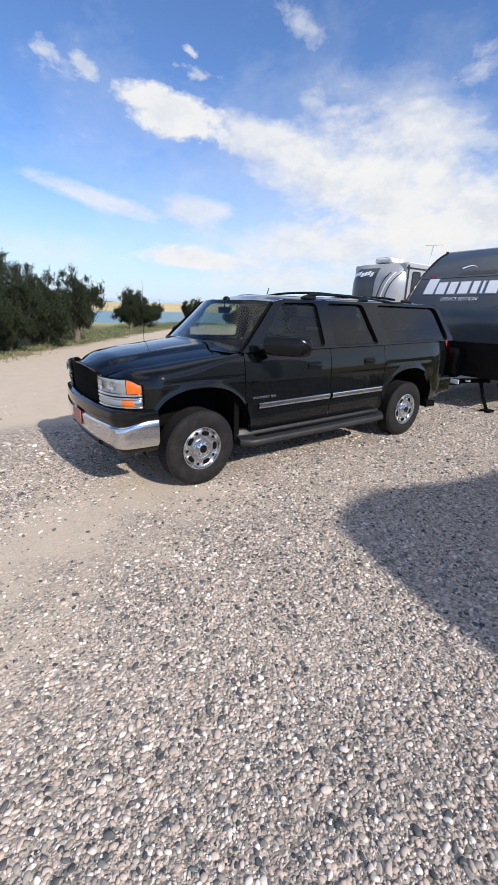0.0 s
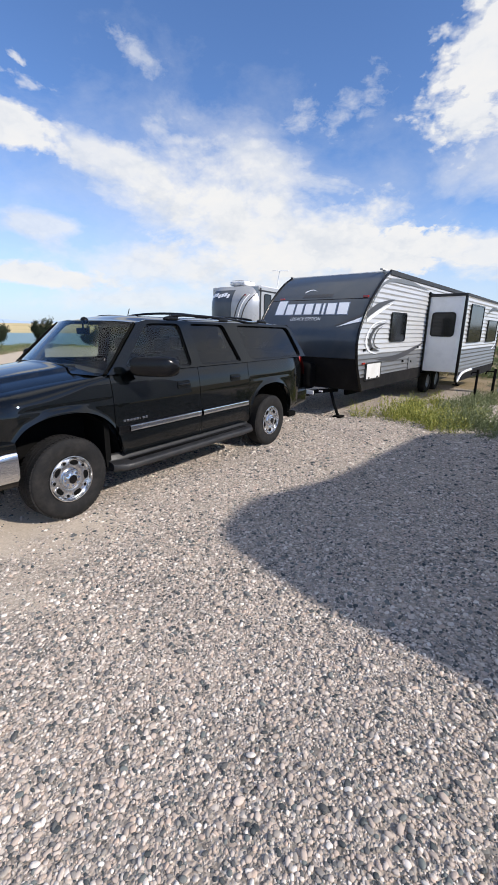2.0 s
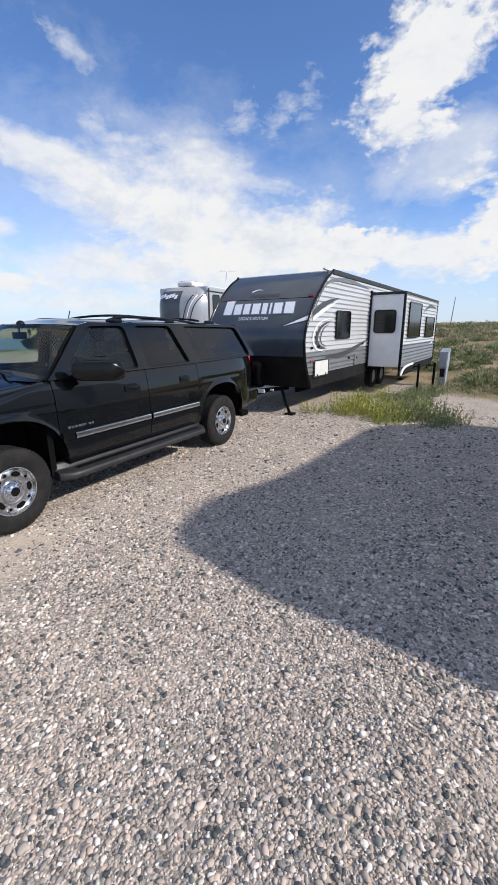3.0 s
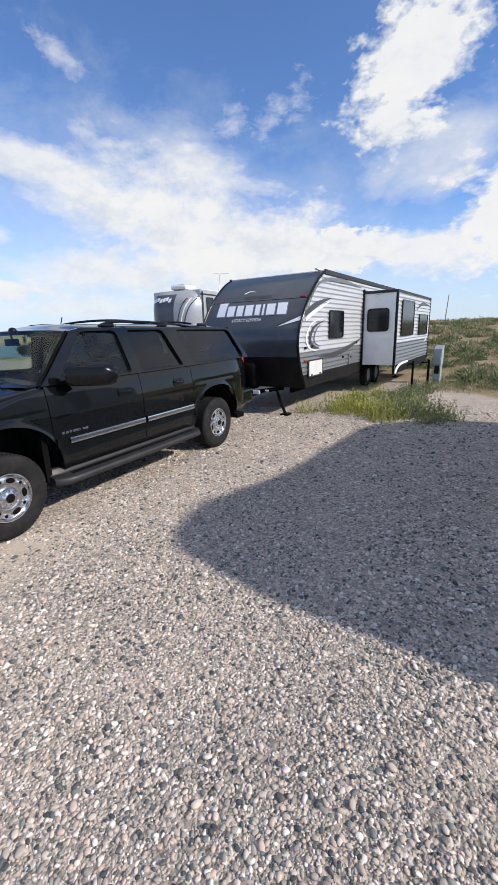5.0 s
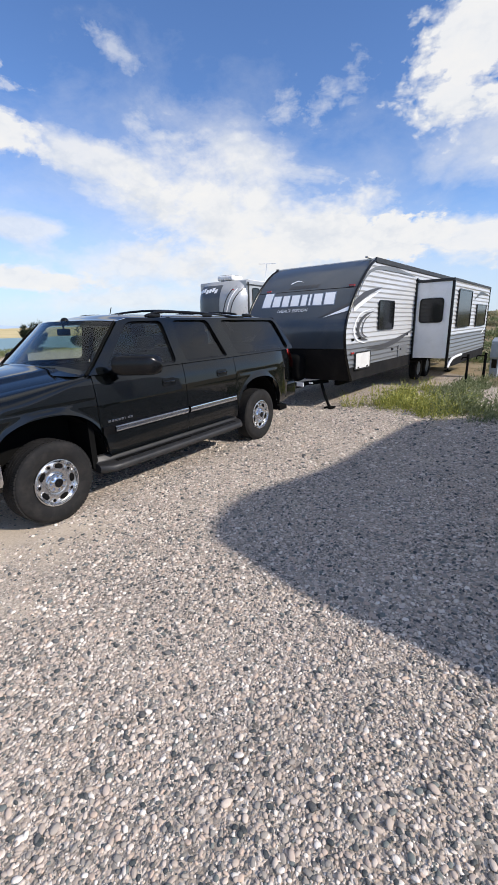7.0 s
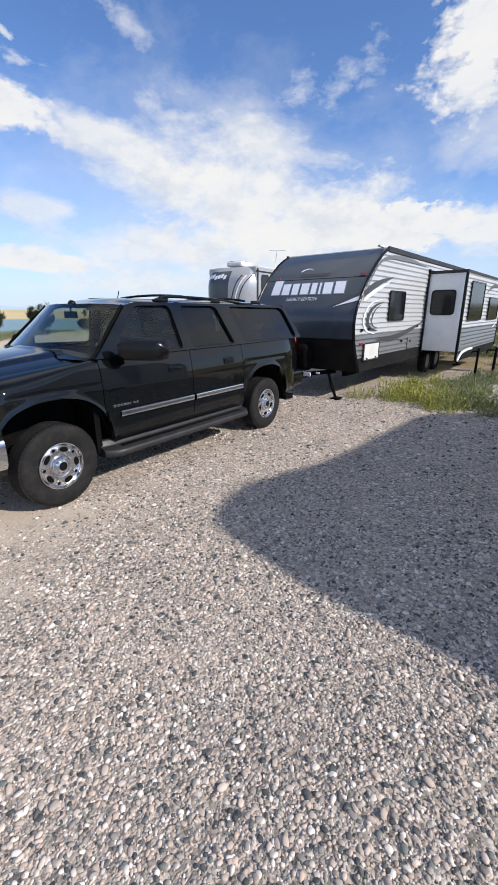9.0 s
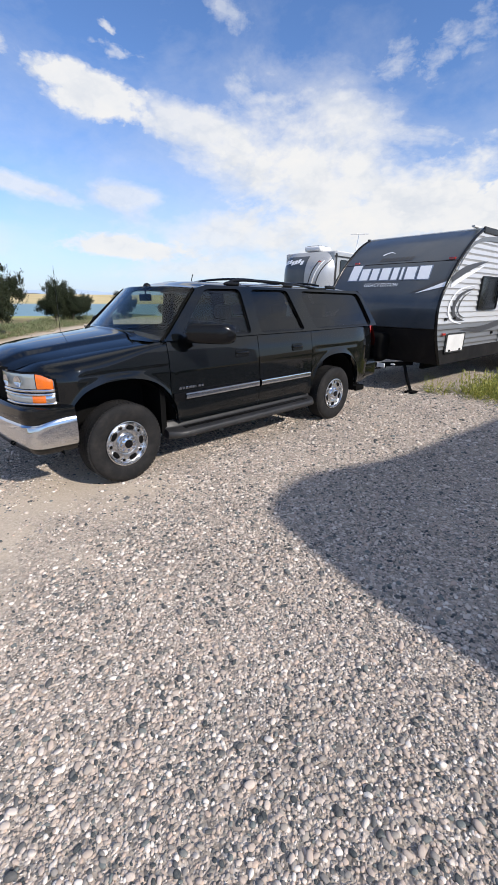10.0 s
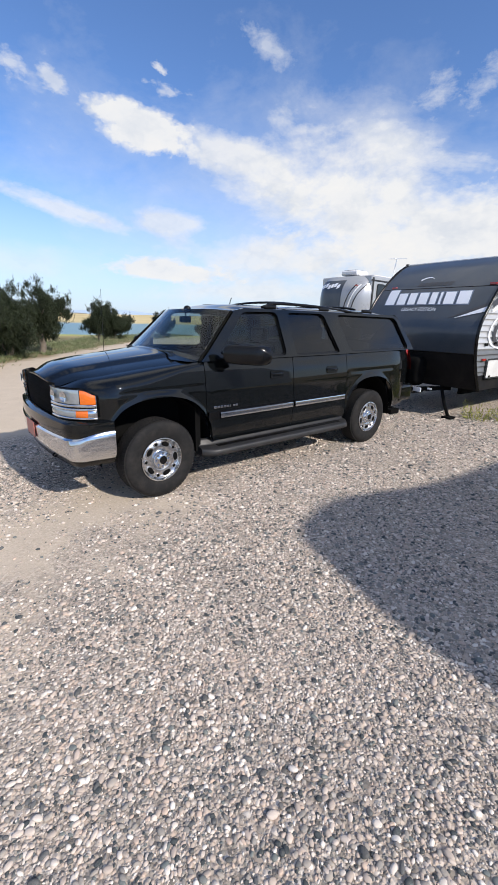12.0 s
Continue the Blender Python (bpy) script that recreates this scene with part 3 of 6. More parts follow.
def body_bottom(x):
    z = 0.46
    if x < -0.35:
        z = 0.60
    for cx, cz, r in ARCH:
        if abs(x - cx) < r:
            k = ((x - cx) / r)
            z = max(z, cz + r * (1 - abs(k) ** 2.4) ** (1 / 2.4) * 1.0)
    return z


def shoulder(x):
    """Height of the fender's top edge and of the belt line."""
    if x < 0.52:
        u = (x + 0.86) / 1.38
        return 1.132 + 0.168 * max(u, 0) ** 0.85
    return 1.30 + 0.02 * smoothstep(0.52, 4.2, x)


def side_y(x, z):
    """How far in from y = 0 the body side stands."""
    y = 0.035
    if z < 0.62:
        y += 0.05 * ((0.62 - z) / 0.2) ** 2
    if z > 1.0:
        y += 0.05 * ((z - 1.0) / 0.3) ** 1.6
    if x < -0.30:
        y += 0.30 * ((-0.30 - x) / 0.56) ** 2.4
    if x > 3.8:
        y += 0.11 * ((x - 3.8) / 0.62) ** 2
    for cx, cz, r in ARCH:
        d = math.hypot(x - cx, z - cz) - r
        if z > cz - 0.1:
            y -= 0.022 * (1 - smoothstep(0.0, 0.085, d)) if d > -0.1 else 0.0
    # swage line
    y += 0.006 * math.exp(-((z - 1.06) / 0.018) ** 2)
    return y


def fender_round(x):
    """Width and height of the rounding along the fender's top edge."""
    k = smoothstep(0.50, -0.25, x)
    return 0.075 + 0.115 * k, 0.05 + 0.085 * k


def side_panel(x0, x1, step=0.035, top_in=0.0, front=None, back=None):
    n = max(4, int((x1 - x0) / step))
    rows = []
    for i in range(n + 1):
        x = x0 + (x1 - x0) * i / n
        zb, zt = body_bottom(x), shoulder(x)
        rw, rh = fender_round(x)
        if top_in:
            zt -= rh
        row = []
        yb = side_y(x, zb)
        row.append((x, yb + 0.05, zb + 0.004))
        row.append((x, yb + 0.012, zb))
        for k in range(19):
            z = zb + 0.004 + (zt - zb - 0.004) * k / 18
            row.append((x, side_y(x, z), z))
        ys = side_y(x, zt)
        if top_in:
            for k in range(1, 6):
                a = math.pi / 2 * k / 5
                row.append((x, ys + rw * (1 - math.cos(a)), zt + rh * math.sin(a)))
            row.append((x, ys + rw + top_in, zt + rh + 0.005))
        else:
            row.append((x, ys + 0.012, zt + 0.010))
            row.append((x, ys + 0.05, zt + 0.012))
        rows.append(row)
    return loft(rows)


def upper_y(z):
    return 0.085 + (z - 1.31) * 0.36


def place_upper(off=0.0):
    def place(u, v, d=0.0):
        return (u, upper_y(v) + off - d, v)
    return place


FRONT_WIN = rounded([(0.70, 1.345), (1.115, 1.775), (1.19, 1.792), (1.625, 1.797), (1.668, 1.318)], 0.075)
REAR_WIN = rounded([(1.815, 1.318), (1.79, 1.797), (2.42, 1.795), (2.615, 1.335), (2.56, 1.322)], 0.07)
QUARTER_WIN = rounded([(2.85, 1.325), (2.67, 1.792), (4.02, 1.775), (4.24, 1.33)], 0.09)


def make_wheel():
    """A wheel with its axis along y, outer face at y = 0."""
    w = new("wheel")
    tyre = revolve([(0.212, 0.045), (0.222, 0.018), (0.25, 0.004), (0.30, -0.002), (0.335, 0.002), (0.362, 0.012), (0.374, 0.024), (0.379, 0.040),
                    (0.3855, 0.055), (0.387, 0.12), (0.3855, 0.19), (0.378, 0.21), (0.36, 0.235), (0.30, 0.245), (0.22, 0.22)], 96)
    part("tyre", tyre, RUBBER, w, "black rubber tyre with dusty tread", smooth=40)
    tread = bmesh.new()
    for k in range(64):
        for row, (y0, y1, skew) in enumerate(((0.028, 0.078, 0.3), (0.086, 0.118, -0.2), (0.126, 0.158, 0.2), (0.166, 0.214, -0.3))):
            b = box((-0.0135, y0, 0.376 if row in (0, 3) else 0.380), (0.0145, y1, 0.3885), 0)
            joined(tread, b, Matrix.Rotation(2 * math.pi * (k + 0.5 * (row % 2)) / 64, 4, "Y"))
    part("tread", tread, RUBBER, w)
    rim = revolve([(0.216, 0.05), (0.220, 0.020), (0.2175, 0.006), (0.210, 0.004), (0.206, 0.012), (0.200, 0.034), (0.190, 0.042), (0.176, 0.036), (0.150, 0.026), (0.120, 0.022), (0.098, 0.030), (0.092, 0.034), (0.0, 0.034)], 72)
    r = part("rim", rim, ALLOY, w, "polished alloy rim with oval holes", smooth=35)
    for k in range(10):
        big = k % 2 == 0
        a, c = (0.043, 0.026) if big else (0.015, 0.014)
        m = Matrix.Rotation(2 * math.pi * k / 10 + 0.3, 4, "Y") @ Matrix.Translation((0, 0.0, 0.153 if big else 0.166))
        b = bmesh.new()
        bmesh.ops.create_uvsphere(b, u_segments=16, v_segments=8, radius=1)
        b.transform(m @ Matrix.Translation((0, 0.027, 0)) @ Matrix.Diagonal((a, 0.008, c, 1)))
        part("rim_hole", b, UNDER, r, smooth=60)
        ring = [((a + 0.004) * math.cos(q), 0.026, (c + 0.004) * math.sin(q)) for q in [2 * math.pi * j / 20 for j in range(21)]]
        lip = tube(ring, 0.006, 6, caps=False)
        lip.transform(m)
        part("rim_lip", lip, ALLOY, r, smooth=60)
    cap = revolve([(0.0, -0.012), (0.036, -0.012), (0.05, -0.008), (0.060, 0.000), (0.084, 0.006), (0.094, 0.018), (0.098, 0.034)], 40)
    c = part("hub_cap", cap, CHROME, w, "chrome hub cap with a black centre", smooth=35)
    part("cap_centre", revolve([(0.0, -0.0165), (0.036, -0.0165), (0.043, -0.008)], 32), BLACK, c, smooth=35)
    for k in range(8):
        b = revolve([(0.0, -0.012), (0.009, -0.012), (0.0125, -0.006), (0.0135, 0.02)], 8)
        b.transform(Matrix.Rotation(2 * math.pi * k / 8, 4, "Y") @ Matrix.Translation((0, 0, 0.069)))
        part("lug_nut", b, CHROME, c)
    part("brake_drum", revolve([(0.0, 0.09), (0.17, 0.09), (0.17, 0.16), (0.0, 0.16)], 32), UNDER, w)
    return w


def make_vehicle():
    car = thing("suv", pose(0, 0, 0), "long black four-door SUV with chrome bumper and roof rack", "car")

    def both(name, build, mat, label="", smooth=35, parent=car):
        obs = [part(name, build(), mat, parent, label, smooth)]
        obs.append(part(name, mirror_y(build(), YC), mat, parent, label, smooth))
        return obs

    both("front_fender", lambda: side_panel(-0.625, 0.525, 0.028, 0.03), PAINT)
    doors = both("front_door", lambda: side_panel(0.533, 1.765), PAINT)
    rdoors = both("rear_door", lambda: side_panel(1.773, 2.76), PAINT)
    both("quarter_panel", lambda: side_panel(2.768, 4.40, 0.03), PAINT)
    # nose corner above the lamps
    def nose_top():
        rows = []
        for i in range(12):
            x = -0.88 + (0.258 * i / 11)
            rw, rh = fender_round(x)
            fall = 0.062 * smoothstep(-0.62, -0.90, x)
            zt = shoulder(x) - rh - fall
            ys = side_y(x, zt)
            row = [(x, ys + 0.004, zt - 0.045), (x, ys, zt - 0.02), (x, ys, zt)]
            for k in range(1, 6):
                a = math.pi / 2 * k / 5
                row.append((x, ys + rw * (1 - math.cos(a)), zt + rh * math.sin(a)))
            row.append((x, ys + rw + 0.03, zt + rh + 0.005))
            rows.append(row)
        return loft(rows)
    both("nose_corner", nose_top, PAINT)

    # hood
    rows = []
    for i in range(31):
        x = -0.89 + 1.36 * i / 30
        zt = shoulder(x) + 0.005
        hw = YC - (side_y(max(x, -0.86), zt - fender_round(x)[1]) + fender_round(x)[0] + 0.033)
        drop = 0.062 * (1 - smoothstep(-0.92, -0.58, x)) ** 1.5
        back = 0.10 * smoothstep(0.25, 0.47, x)
        row = []
        for k in range(33):
            v = -1 + 2 * k / 32
            crown = 0.070 * (1 - v * v) ** 0.9
            bulge = 0.022 * smoothstep(0.70, 0.60, abs(v))
            row.append((x - back * (1 - v * v) * 1.0 - 0.05 * (1 - v * v) * smoothstep(-0.5, -0.9, x), YC + v * hw, zt + crown + bulge - drop))
        rows.append(row)
    part("hood", loft(rows), PAINT, car, smooth=40)
    # wind deflector on the hood's edge
    rows = []
    for k in range(33):
        v = -1 + 2 * k / 32
        x = -0.875 - 0.045 * (1 - v * v) + 0.03 * abs(v) ** 4
        z = 1.062 + 0.070 * (1 - v * v) ** 0.9 + 0.005
        rows.append([(x - 0.005, YC + v * 0.495, z + 0.0), (x - 0.030, YC + v * 0.50, z + 0.012), (x - 0.038, YC + v * 0.50, z + 0.022), (x - 0.036, YC + v * 0.50, z + 0.033)])
    part("bug_deflector", thick(loft(rows), 0.006), BLACK, car, "smoked plastic bug deflector", smooth=50)

    # grille between the lamps
    rows = []
    for k in range(25):
        v = -1 + 2 * k / 24
        x = -0.905 - 0.045 * (1 - v * v)
        rows.append([(x + 0.02, YC + v * 0.53, 1.13), (x, YC + v * 0.53, 1.115), (x - 0.01, YC + v * 0.53, 0.95), (x, YC + v * 0.53, 0.79), (x + 0.03, YC + v * 0.53, 0.78)])
    g = part("grille", loft(rows), UNDER, car, "black mesh grille cover", smooth=50)
    for k in range(6):
        z = 0.83 + 0.046 * k
        pts = [(-0.914 - 0.045 * (1 - (v / 12) ** 2), YC + v / 12 * 0.51, z) for v in range(-12, 13)]
        part("grille_bar", tube(pts, 0.004, 6), UNDER, g)

    # lamps wrap round the corner
    def wrap(z0, z1, s0, s1, out, n=14):
        """A band round the front corner; s runs from the grille (0) to the fender (1)."""
        rows = []
        for i in range(n + 1):
            s = s0 + (s1 - s0) * i / n
            a = s * math.pi / 2
            # corner outline: front face, quarter round, short side
            x = -0.925 + 0.300 * (1 - math.cos(a)) ** 0.85 * 1.0
            y = 0.46 - 0.37 * math.sin(a) ** 0.9
            nx, ny = -math.cos(a), -math.sin(a)
            row = []
            for k in range(6):
                w = k / 5
                o = out * (0.78 + 0.22 * (1 - (2 * w - 1) ** 4))
                fall = max(0.0, z0 + (z1 - z0) * w - 0.98) / 0.145 * 0.055 * smoothstep(0.62, 1.0, s) ** 1.6
                row.append((x + nx * o, y + ny * o, z0 + (z1 - z0) * w - fall))
            rows.append(row)
        return loft(rows)

    for flip in (False, True):
        def fl(bm):
            return mirror_y(bm, YC) if flip else bm
        head = part("headlight", fl(wrap(0.988, 1.112, 0.0, 0.66, 0.031)), LAMP_GLASS, car, "clear headlight with amber corner lens", smooth=50)
        part("lamp_divider", fl(wrap(0.985, 1.114, 0.652, 0.664, 0.033, 3)), BLACK, head, smooth=50)
        part("lamp_backing", fl(wrap(0.84, 1.125, 0.0, 1.0, 0.0)), BLACK, head, smooth=50)
        part("amber_lens", fl(wrap(0.988, 1.110, 0.664, 0.985, 0.032)), AMBER, head, "amber corner lens", smooth=50)
        part("lamp_surround", fl(wrap(1.110, 1.120, 0.0, 1.0, 0.03)), BLACK, head, smooth=50)
        part("chrome_strip", fl(wrap(0.960, 0.985, 0.0, 1.0, 0.035)), CHROME, head, "chrome strip under the headlight", smooth=50)
        part("lamp_gap", fl(wrap(0.952, 0.960, 0.0, 1.0, 0.030)), BLACK, head, smooth=50)
        part("chrome_strip", fl(wrap(0.930, 0.952, 0.0, 1.0, 0.035)), CHROME, head, smooth=50)
        low = part("lower_lamp", fl(wrap(0.872, 0.930, 0.0, 0.56, 0.030)), LAMP_GLASS, head, "clear lower lamp with amber lens", smooth=50)
        part("lower_amber_lens", fl(wrap(0.872, 0.930, 0.56, 0.80, 0.032)), AMBER, low, smooth=50)
        part("lower_end", fl(wrap(0.866, 0.930, 0.80, 1.0, 0.032)), CHROME, low, smooth=50)
        part("lower_strip", fl(wrap(0.852, 0.872, 0.0, 1.0, 0.034)), CHROME, head, smooth=50)
        part("lamp_side_trim", fl(wrap(0.852, 1.105, 0.985, 1.0, 0.034, 3)), CHROME, head, smooth=50)
        for sz in (0.12, 0.38):
            bowl = [(0.0, 0.0), (0.030, -0.006), (0.046, -0.020)]
            dish = revolve(bowl, 24)
            a = sz * math.pi / 2
            dish.transform(Matrix.Translation((-0.925 + 0.3 * (1 - math.cos(a)) ** 0.85 - 0.031, 0.46 - 0.37 * math.sin(a) ** 0.9 - 0.012, 1.05)) @ Matrix.Rotation(-math.pi / 2 + a * 0.8, 4, "Z"))
            part("reflector", fl(dish), CHROME, head, smooth=50)

    # bumper: painted top pad, chrome face, dark valance
    def bumper(profile, grow=0.0):
        rows = []
        for k in range(49):
            v = -1 + 2 * k / 48
            s = abs(v)
            # plan: a bowed front that turns back at the ends
            if s < 0.72:
                x, y = -1.045 + 0.10 * (s / 0.72) ** 2, s / 0.72 * 0.80
            else:
                a = (s - 0.72) / 0.28
                ang = min(1, a / 0.55) * math.pi / 2
                x = -0.945 + 0.185 * (1 - math.cos(ang)) + max(0, a - 0.55) / 0.45 * 0.30
                y = 0.80 + 0.165 * math.sin(ang) + max(0, a - 0.55) / 0.45 * 0.02
            row = []
            for o, z in profile:
                if z > 0.70:
                    z -= (0.045 if z < 0.765 else 0.0) * (1 - smoothstep(0.80, 0.97, s))
                nx = -1 if s < 0.72 else -math.cos(min(1, (s - 0.72) / 0.28 / 0.55) * math.pi / 2)
                ny = 0 if s < 0.72 else math.sin(min(1, (s - 0.72) / 0.28 / 0.55) * math.pi / 2)
                row.append((x + nx * o, YC + math.copysign(1, v) * (y + ny * o), z))
            rows.append(row)
        return loft(rows)
    b = part("front_bumper", bumper([(-0.05, 0.735), (0.0, 0.742), (0.012, 0.73), (0.018, 0.68), (0.016, 0.58), (0.004, 0.52), (-0.03, 0.48)]), CHROME, car, "chrome front bumper face", smooth=50)
    part("bumper_pad", bumper([(-0.10, 0.845), (-0.03, 0.84), (0.002, 0.82), (0.008, 0.766), (0.006, 0.75), (-0.01, 0.735)]), PAINT, b, "painted bumper top pad", smooth=50)
    part("valance", bumper([(-0.01, 0.52), (-0.025, 0.49), (-0.05, 0.43), (-0.10, 0.41), (-0.18, 0.41)]), BLACK, b, "dark plastic air dam", smooth=50)
    part("licence_plate", box((-1.075, YC - 0.155, 0.56), (-1.063, YC + 0.155, 0.71), 0.004), PLATE, b, "red and white plate")
    for s in (-0.5, 0.5):
        part("tow_hook", tube([(-0.88, YC + s, 0.45), (-0.97, YC + s, 0.44), (-0.99, YC + s, 0.455), (-0.97, YC + s, 0.48)], 0.009, 8), UNDER, b)

    # upper body: pillars and window openings
    outline = [(0.50, 1.300), (1.02, 1.80), (1.15, 1.828), (3.98, 1.812), (4.10, 1.77), (4.35, 1.36), (4.36, 1.318), (2.6, 1.303)]
    both("pillar_frame", lambda: plate(outline, [FRONT_WIN, REAR_WIN, QUARTER_WIN], place_upper(), 0.03), PAINT, smooth=30)
    for nm, win, mat, lab in (("door_window", FRONT_WIN, DOOR_GLASS, "lightly tinted door glass"), ("rear_door_window", REAR_WIN, TINT_GLASS, "dark privacy glass"), ("quarter_window", QUARTER_WIN, TINT_GLASS, "dark privacy glass")):
        panes = both(nm, lambda: plate(win, [], place_upper(0.005)), mat, lab, None)
        for pane in panes:
            pane.visible_shadow = False
        both("window_seal", lambda: ring_frame(win, shrink(win, 0.016), place_upper(0.006), 0.010), BLACK, "", None)

    # door edges: B and C pillar gaps as dark inlays
    for x0, z0, x1, z1 in ((1.735, 1.32, 1.715, 1.80), (2.68, 1.33, 2.56, 1.80)):
        both("door_gap", lambda: loft([[(x0 - 0.006, upper_y(z0) - 0.003, z0), (x0 + 0.006, upper_y(z0) - 0.003, z0)], [(x1 - 0.006, upper_y(z1) - 0.003, z1), (x1 + 0.006, upper_y(z1) - 0.003, z1)]]), BLACK)

    # roof
    rows = []
    for i in range(41):
        x = 0.93 + 3.17 * i / 40
        y0 = upper_y(1.81)
        lift = 0.055 * (1 - smoothstep(1.35, 0.90, x)) * (1 - smoothstep(3.6, 4.15, x)) 
        row = []
        for k in range(25):
            v = -1 + 2 * k / 24
            e = (1 - abs(v) ** 3.2)
            bow = 0.12 * (1 - v * v) * (smoothstep(1.5, 0.93, x) - 0.4 * smoothstep(3.6, 4.1, x))
            row.append((x + 0.08 * smoothstep(1.4, 0.93, x) - bow, YC + v * (YC - y0), 1.795 + (0.02 + lift) * e ** 0.8 + 0.012 * e * smoothstep(0.9, 1.3, x)))
        rows.append(row)
    part("roof", loft(rows), PAINT, car, smooth=50)
    # roof ribs
    for v in (-0.45, -0.15, 0.15, 0.45):
        part("roof_rib", tube([(1.3 + 0.1 * k, YC + v, 1.87 - 0.003 * abs(v) * 8 - 0.02 * smoothstep(3.4, 4.0, 1.3 + 0.1 * k)) for k in range(26)], 0.012, 6), PAINT, car, smooth=60)

    # windscreen and rear glass
    def screen(xb, xt, zb, zt, yb, yt, bow):
        rows = []
        for i in range(9):
            u = i / 8
            row = []
            for k in range(25):
                v = -1 + 2 * k / 24
                y = (yb + (yt - yb) * u)
                row.append((xb + (xt - xb) * u - bow * (1 - v * v), YC + v * (YC - y), zb + (zt - zb) * u + 0.02 * (1 - v * v) * u))
            rows.append(row)
        return loft(rows)
    ws = part("windscreen", screen(0.50, 1.0, 1.305, 1.795, 0.115, 0.275, 0.20), CLEAR_GLASS, car, "large clear windscreen", smooth=60)
    ws.visible_shadow = False
    band = part("windscreen_frame", tube([(0.49, 0.105, 1.30), (0.62, 0.13, 1.43), (0.80, 0.20, 1.61), (1.0, 0.262, 1.795)], 0.012, 8), UNDER, ws, smooth=60)
    part("windscreen_frame", mirror_y(tube([(0.49, 0.105, 1.30), (0.62, 0.13, 1.43), (0.80, 0.20, 1.61), (1.0, 0.262, 1.795)], 0.012, 8), YC), UNDER, ws, smooth=60)
    rows = []
    for k in range(25):
        v = -1 + 2 * k / 24
        x = 0.50 - 0.20 * (1 - v * v)
        rows.append([(x - 0.13, YC + v * 0.90, 1.30 + 0.02 * (1 - v * v)), (x - 0.06, YC + v * 0.90, 1.29 + 0.02 * (1 - v * v)), (x + 0.02, YC + v * 0.90, 1.31)])
    part("cowl", loft(rows), BLACK, car, "black plastic cowl", smooth=60)
    for y0, y1 in ((0.32, 0.90), (0.95, 1.5)):
        wip = part("wiper", tube([(0.30, y0, 1.345), (0.36, y0 + 0.3, 1.375), (0.37, y1, 1.37)], 0.006, 6), BLACK, car)
        part("wiper_blade", box((0.34, y0 + 0.05, 1.366), (0.350, y1 + 0.05, 1.382), 0.003), BLACK, wip)
    part("rear_window", screen(4.40, 4.12, 1.36, 1.77, 0.16, 0.30, -0.06), TINT_GLASS, car, "dark privacy glass", smooth=60)
    tg = part("tailgate", loft([[(x + 0.06 * (1 - v * v), YC + v * w, z) for v in [-1 + k / 8 for k in range(17)]] for x, w, z in ((4.40, 0.88, 0.62), (4.47, 0.90, 0.8), (4.47, 0.90, 1.1), (4.40, 0.86, 1.34))]), PAINT, car, smooth=50)
    part("rear_header", loft([[(x + 0.05 * (1 - v * v), YC + v * w, z) for v in [-1 + k / 8 for k in range(17)]] for x, w, z in ((4.06, 0.76, 1.815), (4.15, 0.755, 1.775), (4.16, 0.75, 1.745))]), PAINT, car, smooth=50)
    both("rear_light", lambda: box((4.37, 0.17, 0.98), (4.425, 0.30, 1.32), 0.015), RED_LENS, "tall red rear light")
    rb = part("rear_bumper", box((4.16, 0.085, 0.50), (4.56, 1.955, 0.775), 0.06, 4), PAINT, car, "painted rear step bumper", smooth=50)
    part("bumper_step", box((4.40, 0.45, 0.773), (4.54, 1.59, 0.782), 0.003), BLACK, rb)

    # trim, badges, handles, steps, mirrors
    def strip(x0, x1, zb, zt, out):
        rows = []
        n = 24
        for i in range(n + 1):
            x = x0 + (x1 - x0) * i / n
            y = side_y(x, 0.75)
            rows.append([(x, y + 0.004, zb), (x, y - out * 0.8, zb + 0.006), (x, y - out, (zb + zt) / 2), (x, y - out * 0.8, zt - 0.006), (x, y + 0.004, zt)])
        return loft(rows)
    both("side_moulding", lambda: strip(0.545, 1.755, 0.695, 0.787, 0.018), BLACK)
    both("chrome_moulding", lambda: strip(0.69, 1.75, 0.706, 0.776, 0.034), CHROME, "chrome door moulding")
    both("rear_side_moulding", lambda: strip(1.785, 2.745, 0.695, 0.787, 0.018), BLACK)
    both("rear_chrome_moulding", lambda: strip(1.79, 2.72, 0.706, 0.776, 0.034), CHROME, "chrome door moulding")
    for k, w in enumerate((0.03, 0.03, 0.03, 0.034, 0.03, 0.012, 0.034, 0.026)):
        x = 0.62 + 0.04 * k
        part("badge_bar", box((x, 0.024, 0.815), (x + w, 0.040, 0.838), 0.002), CHROME, car)
    for x in (1.50, 2.46):
        z = 1.115
        def handle_cup():
            pts = rounded([(x - 0.10, z - 0.045), (x + 0.10, z - 0.045), (x + 0.10, z + 0.045), (x - 0.10, z + 0.045)], 0.035)
            return plate(pts, [], lambda u, v, d=0: (u, side_y(u, v) - 0.004 - d, v), 0.004)
        cups = both("handle_recess", handle_cup, BLACK)
        def grip():
            return tube([(x - 0.08, side_y(x, z) - 0.006, z + 0.005), (x - 0.065, side_y(x, z) - 0.03, z + 0.008), (x + 0.06, side_y(x, z) - 0.032, z + 0.008), (x + 0.08, side_y(x, z) - 0.006, z + 0.005)], 0.014, 8)
        both("door_handle", grip, PAINT, "", 60)
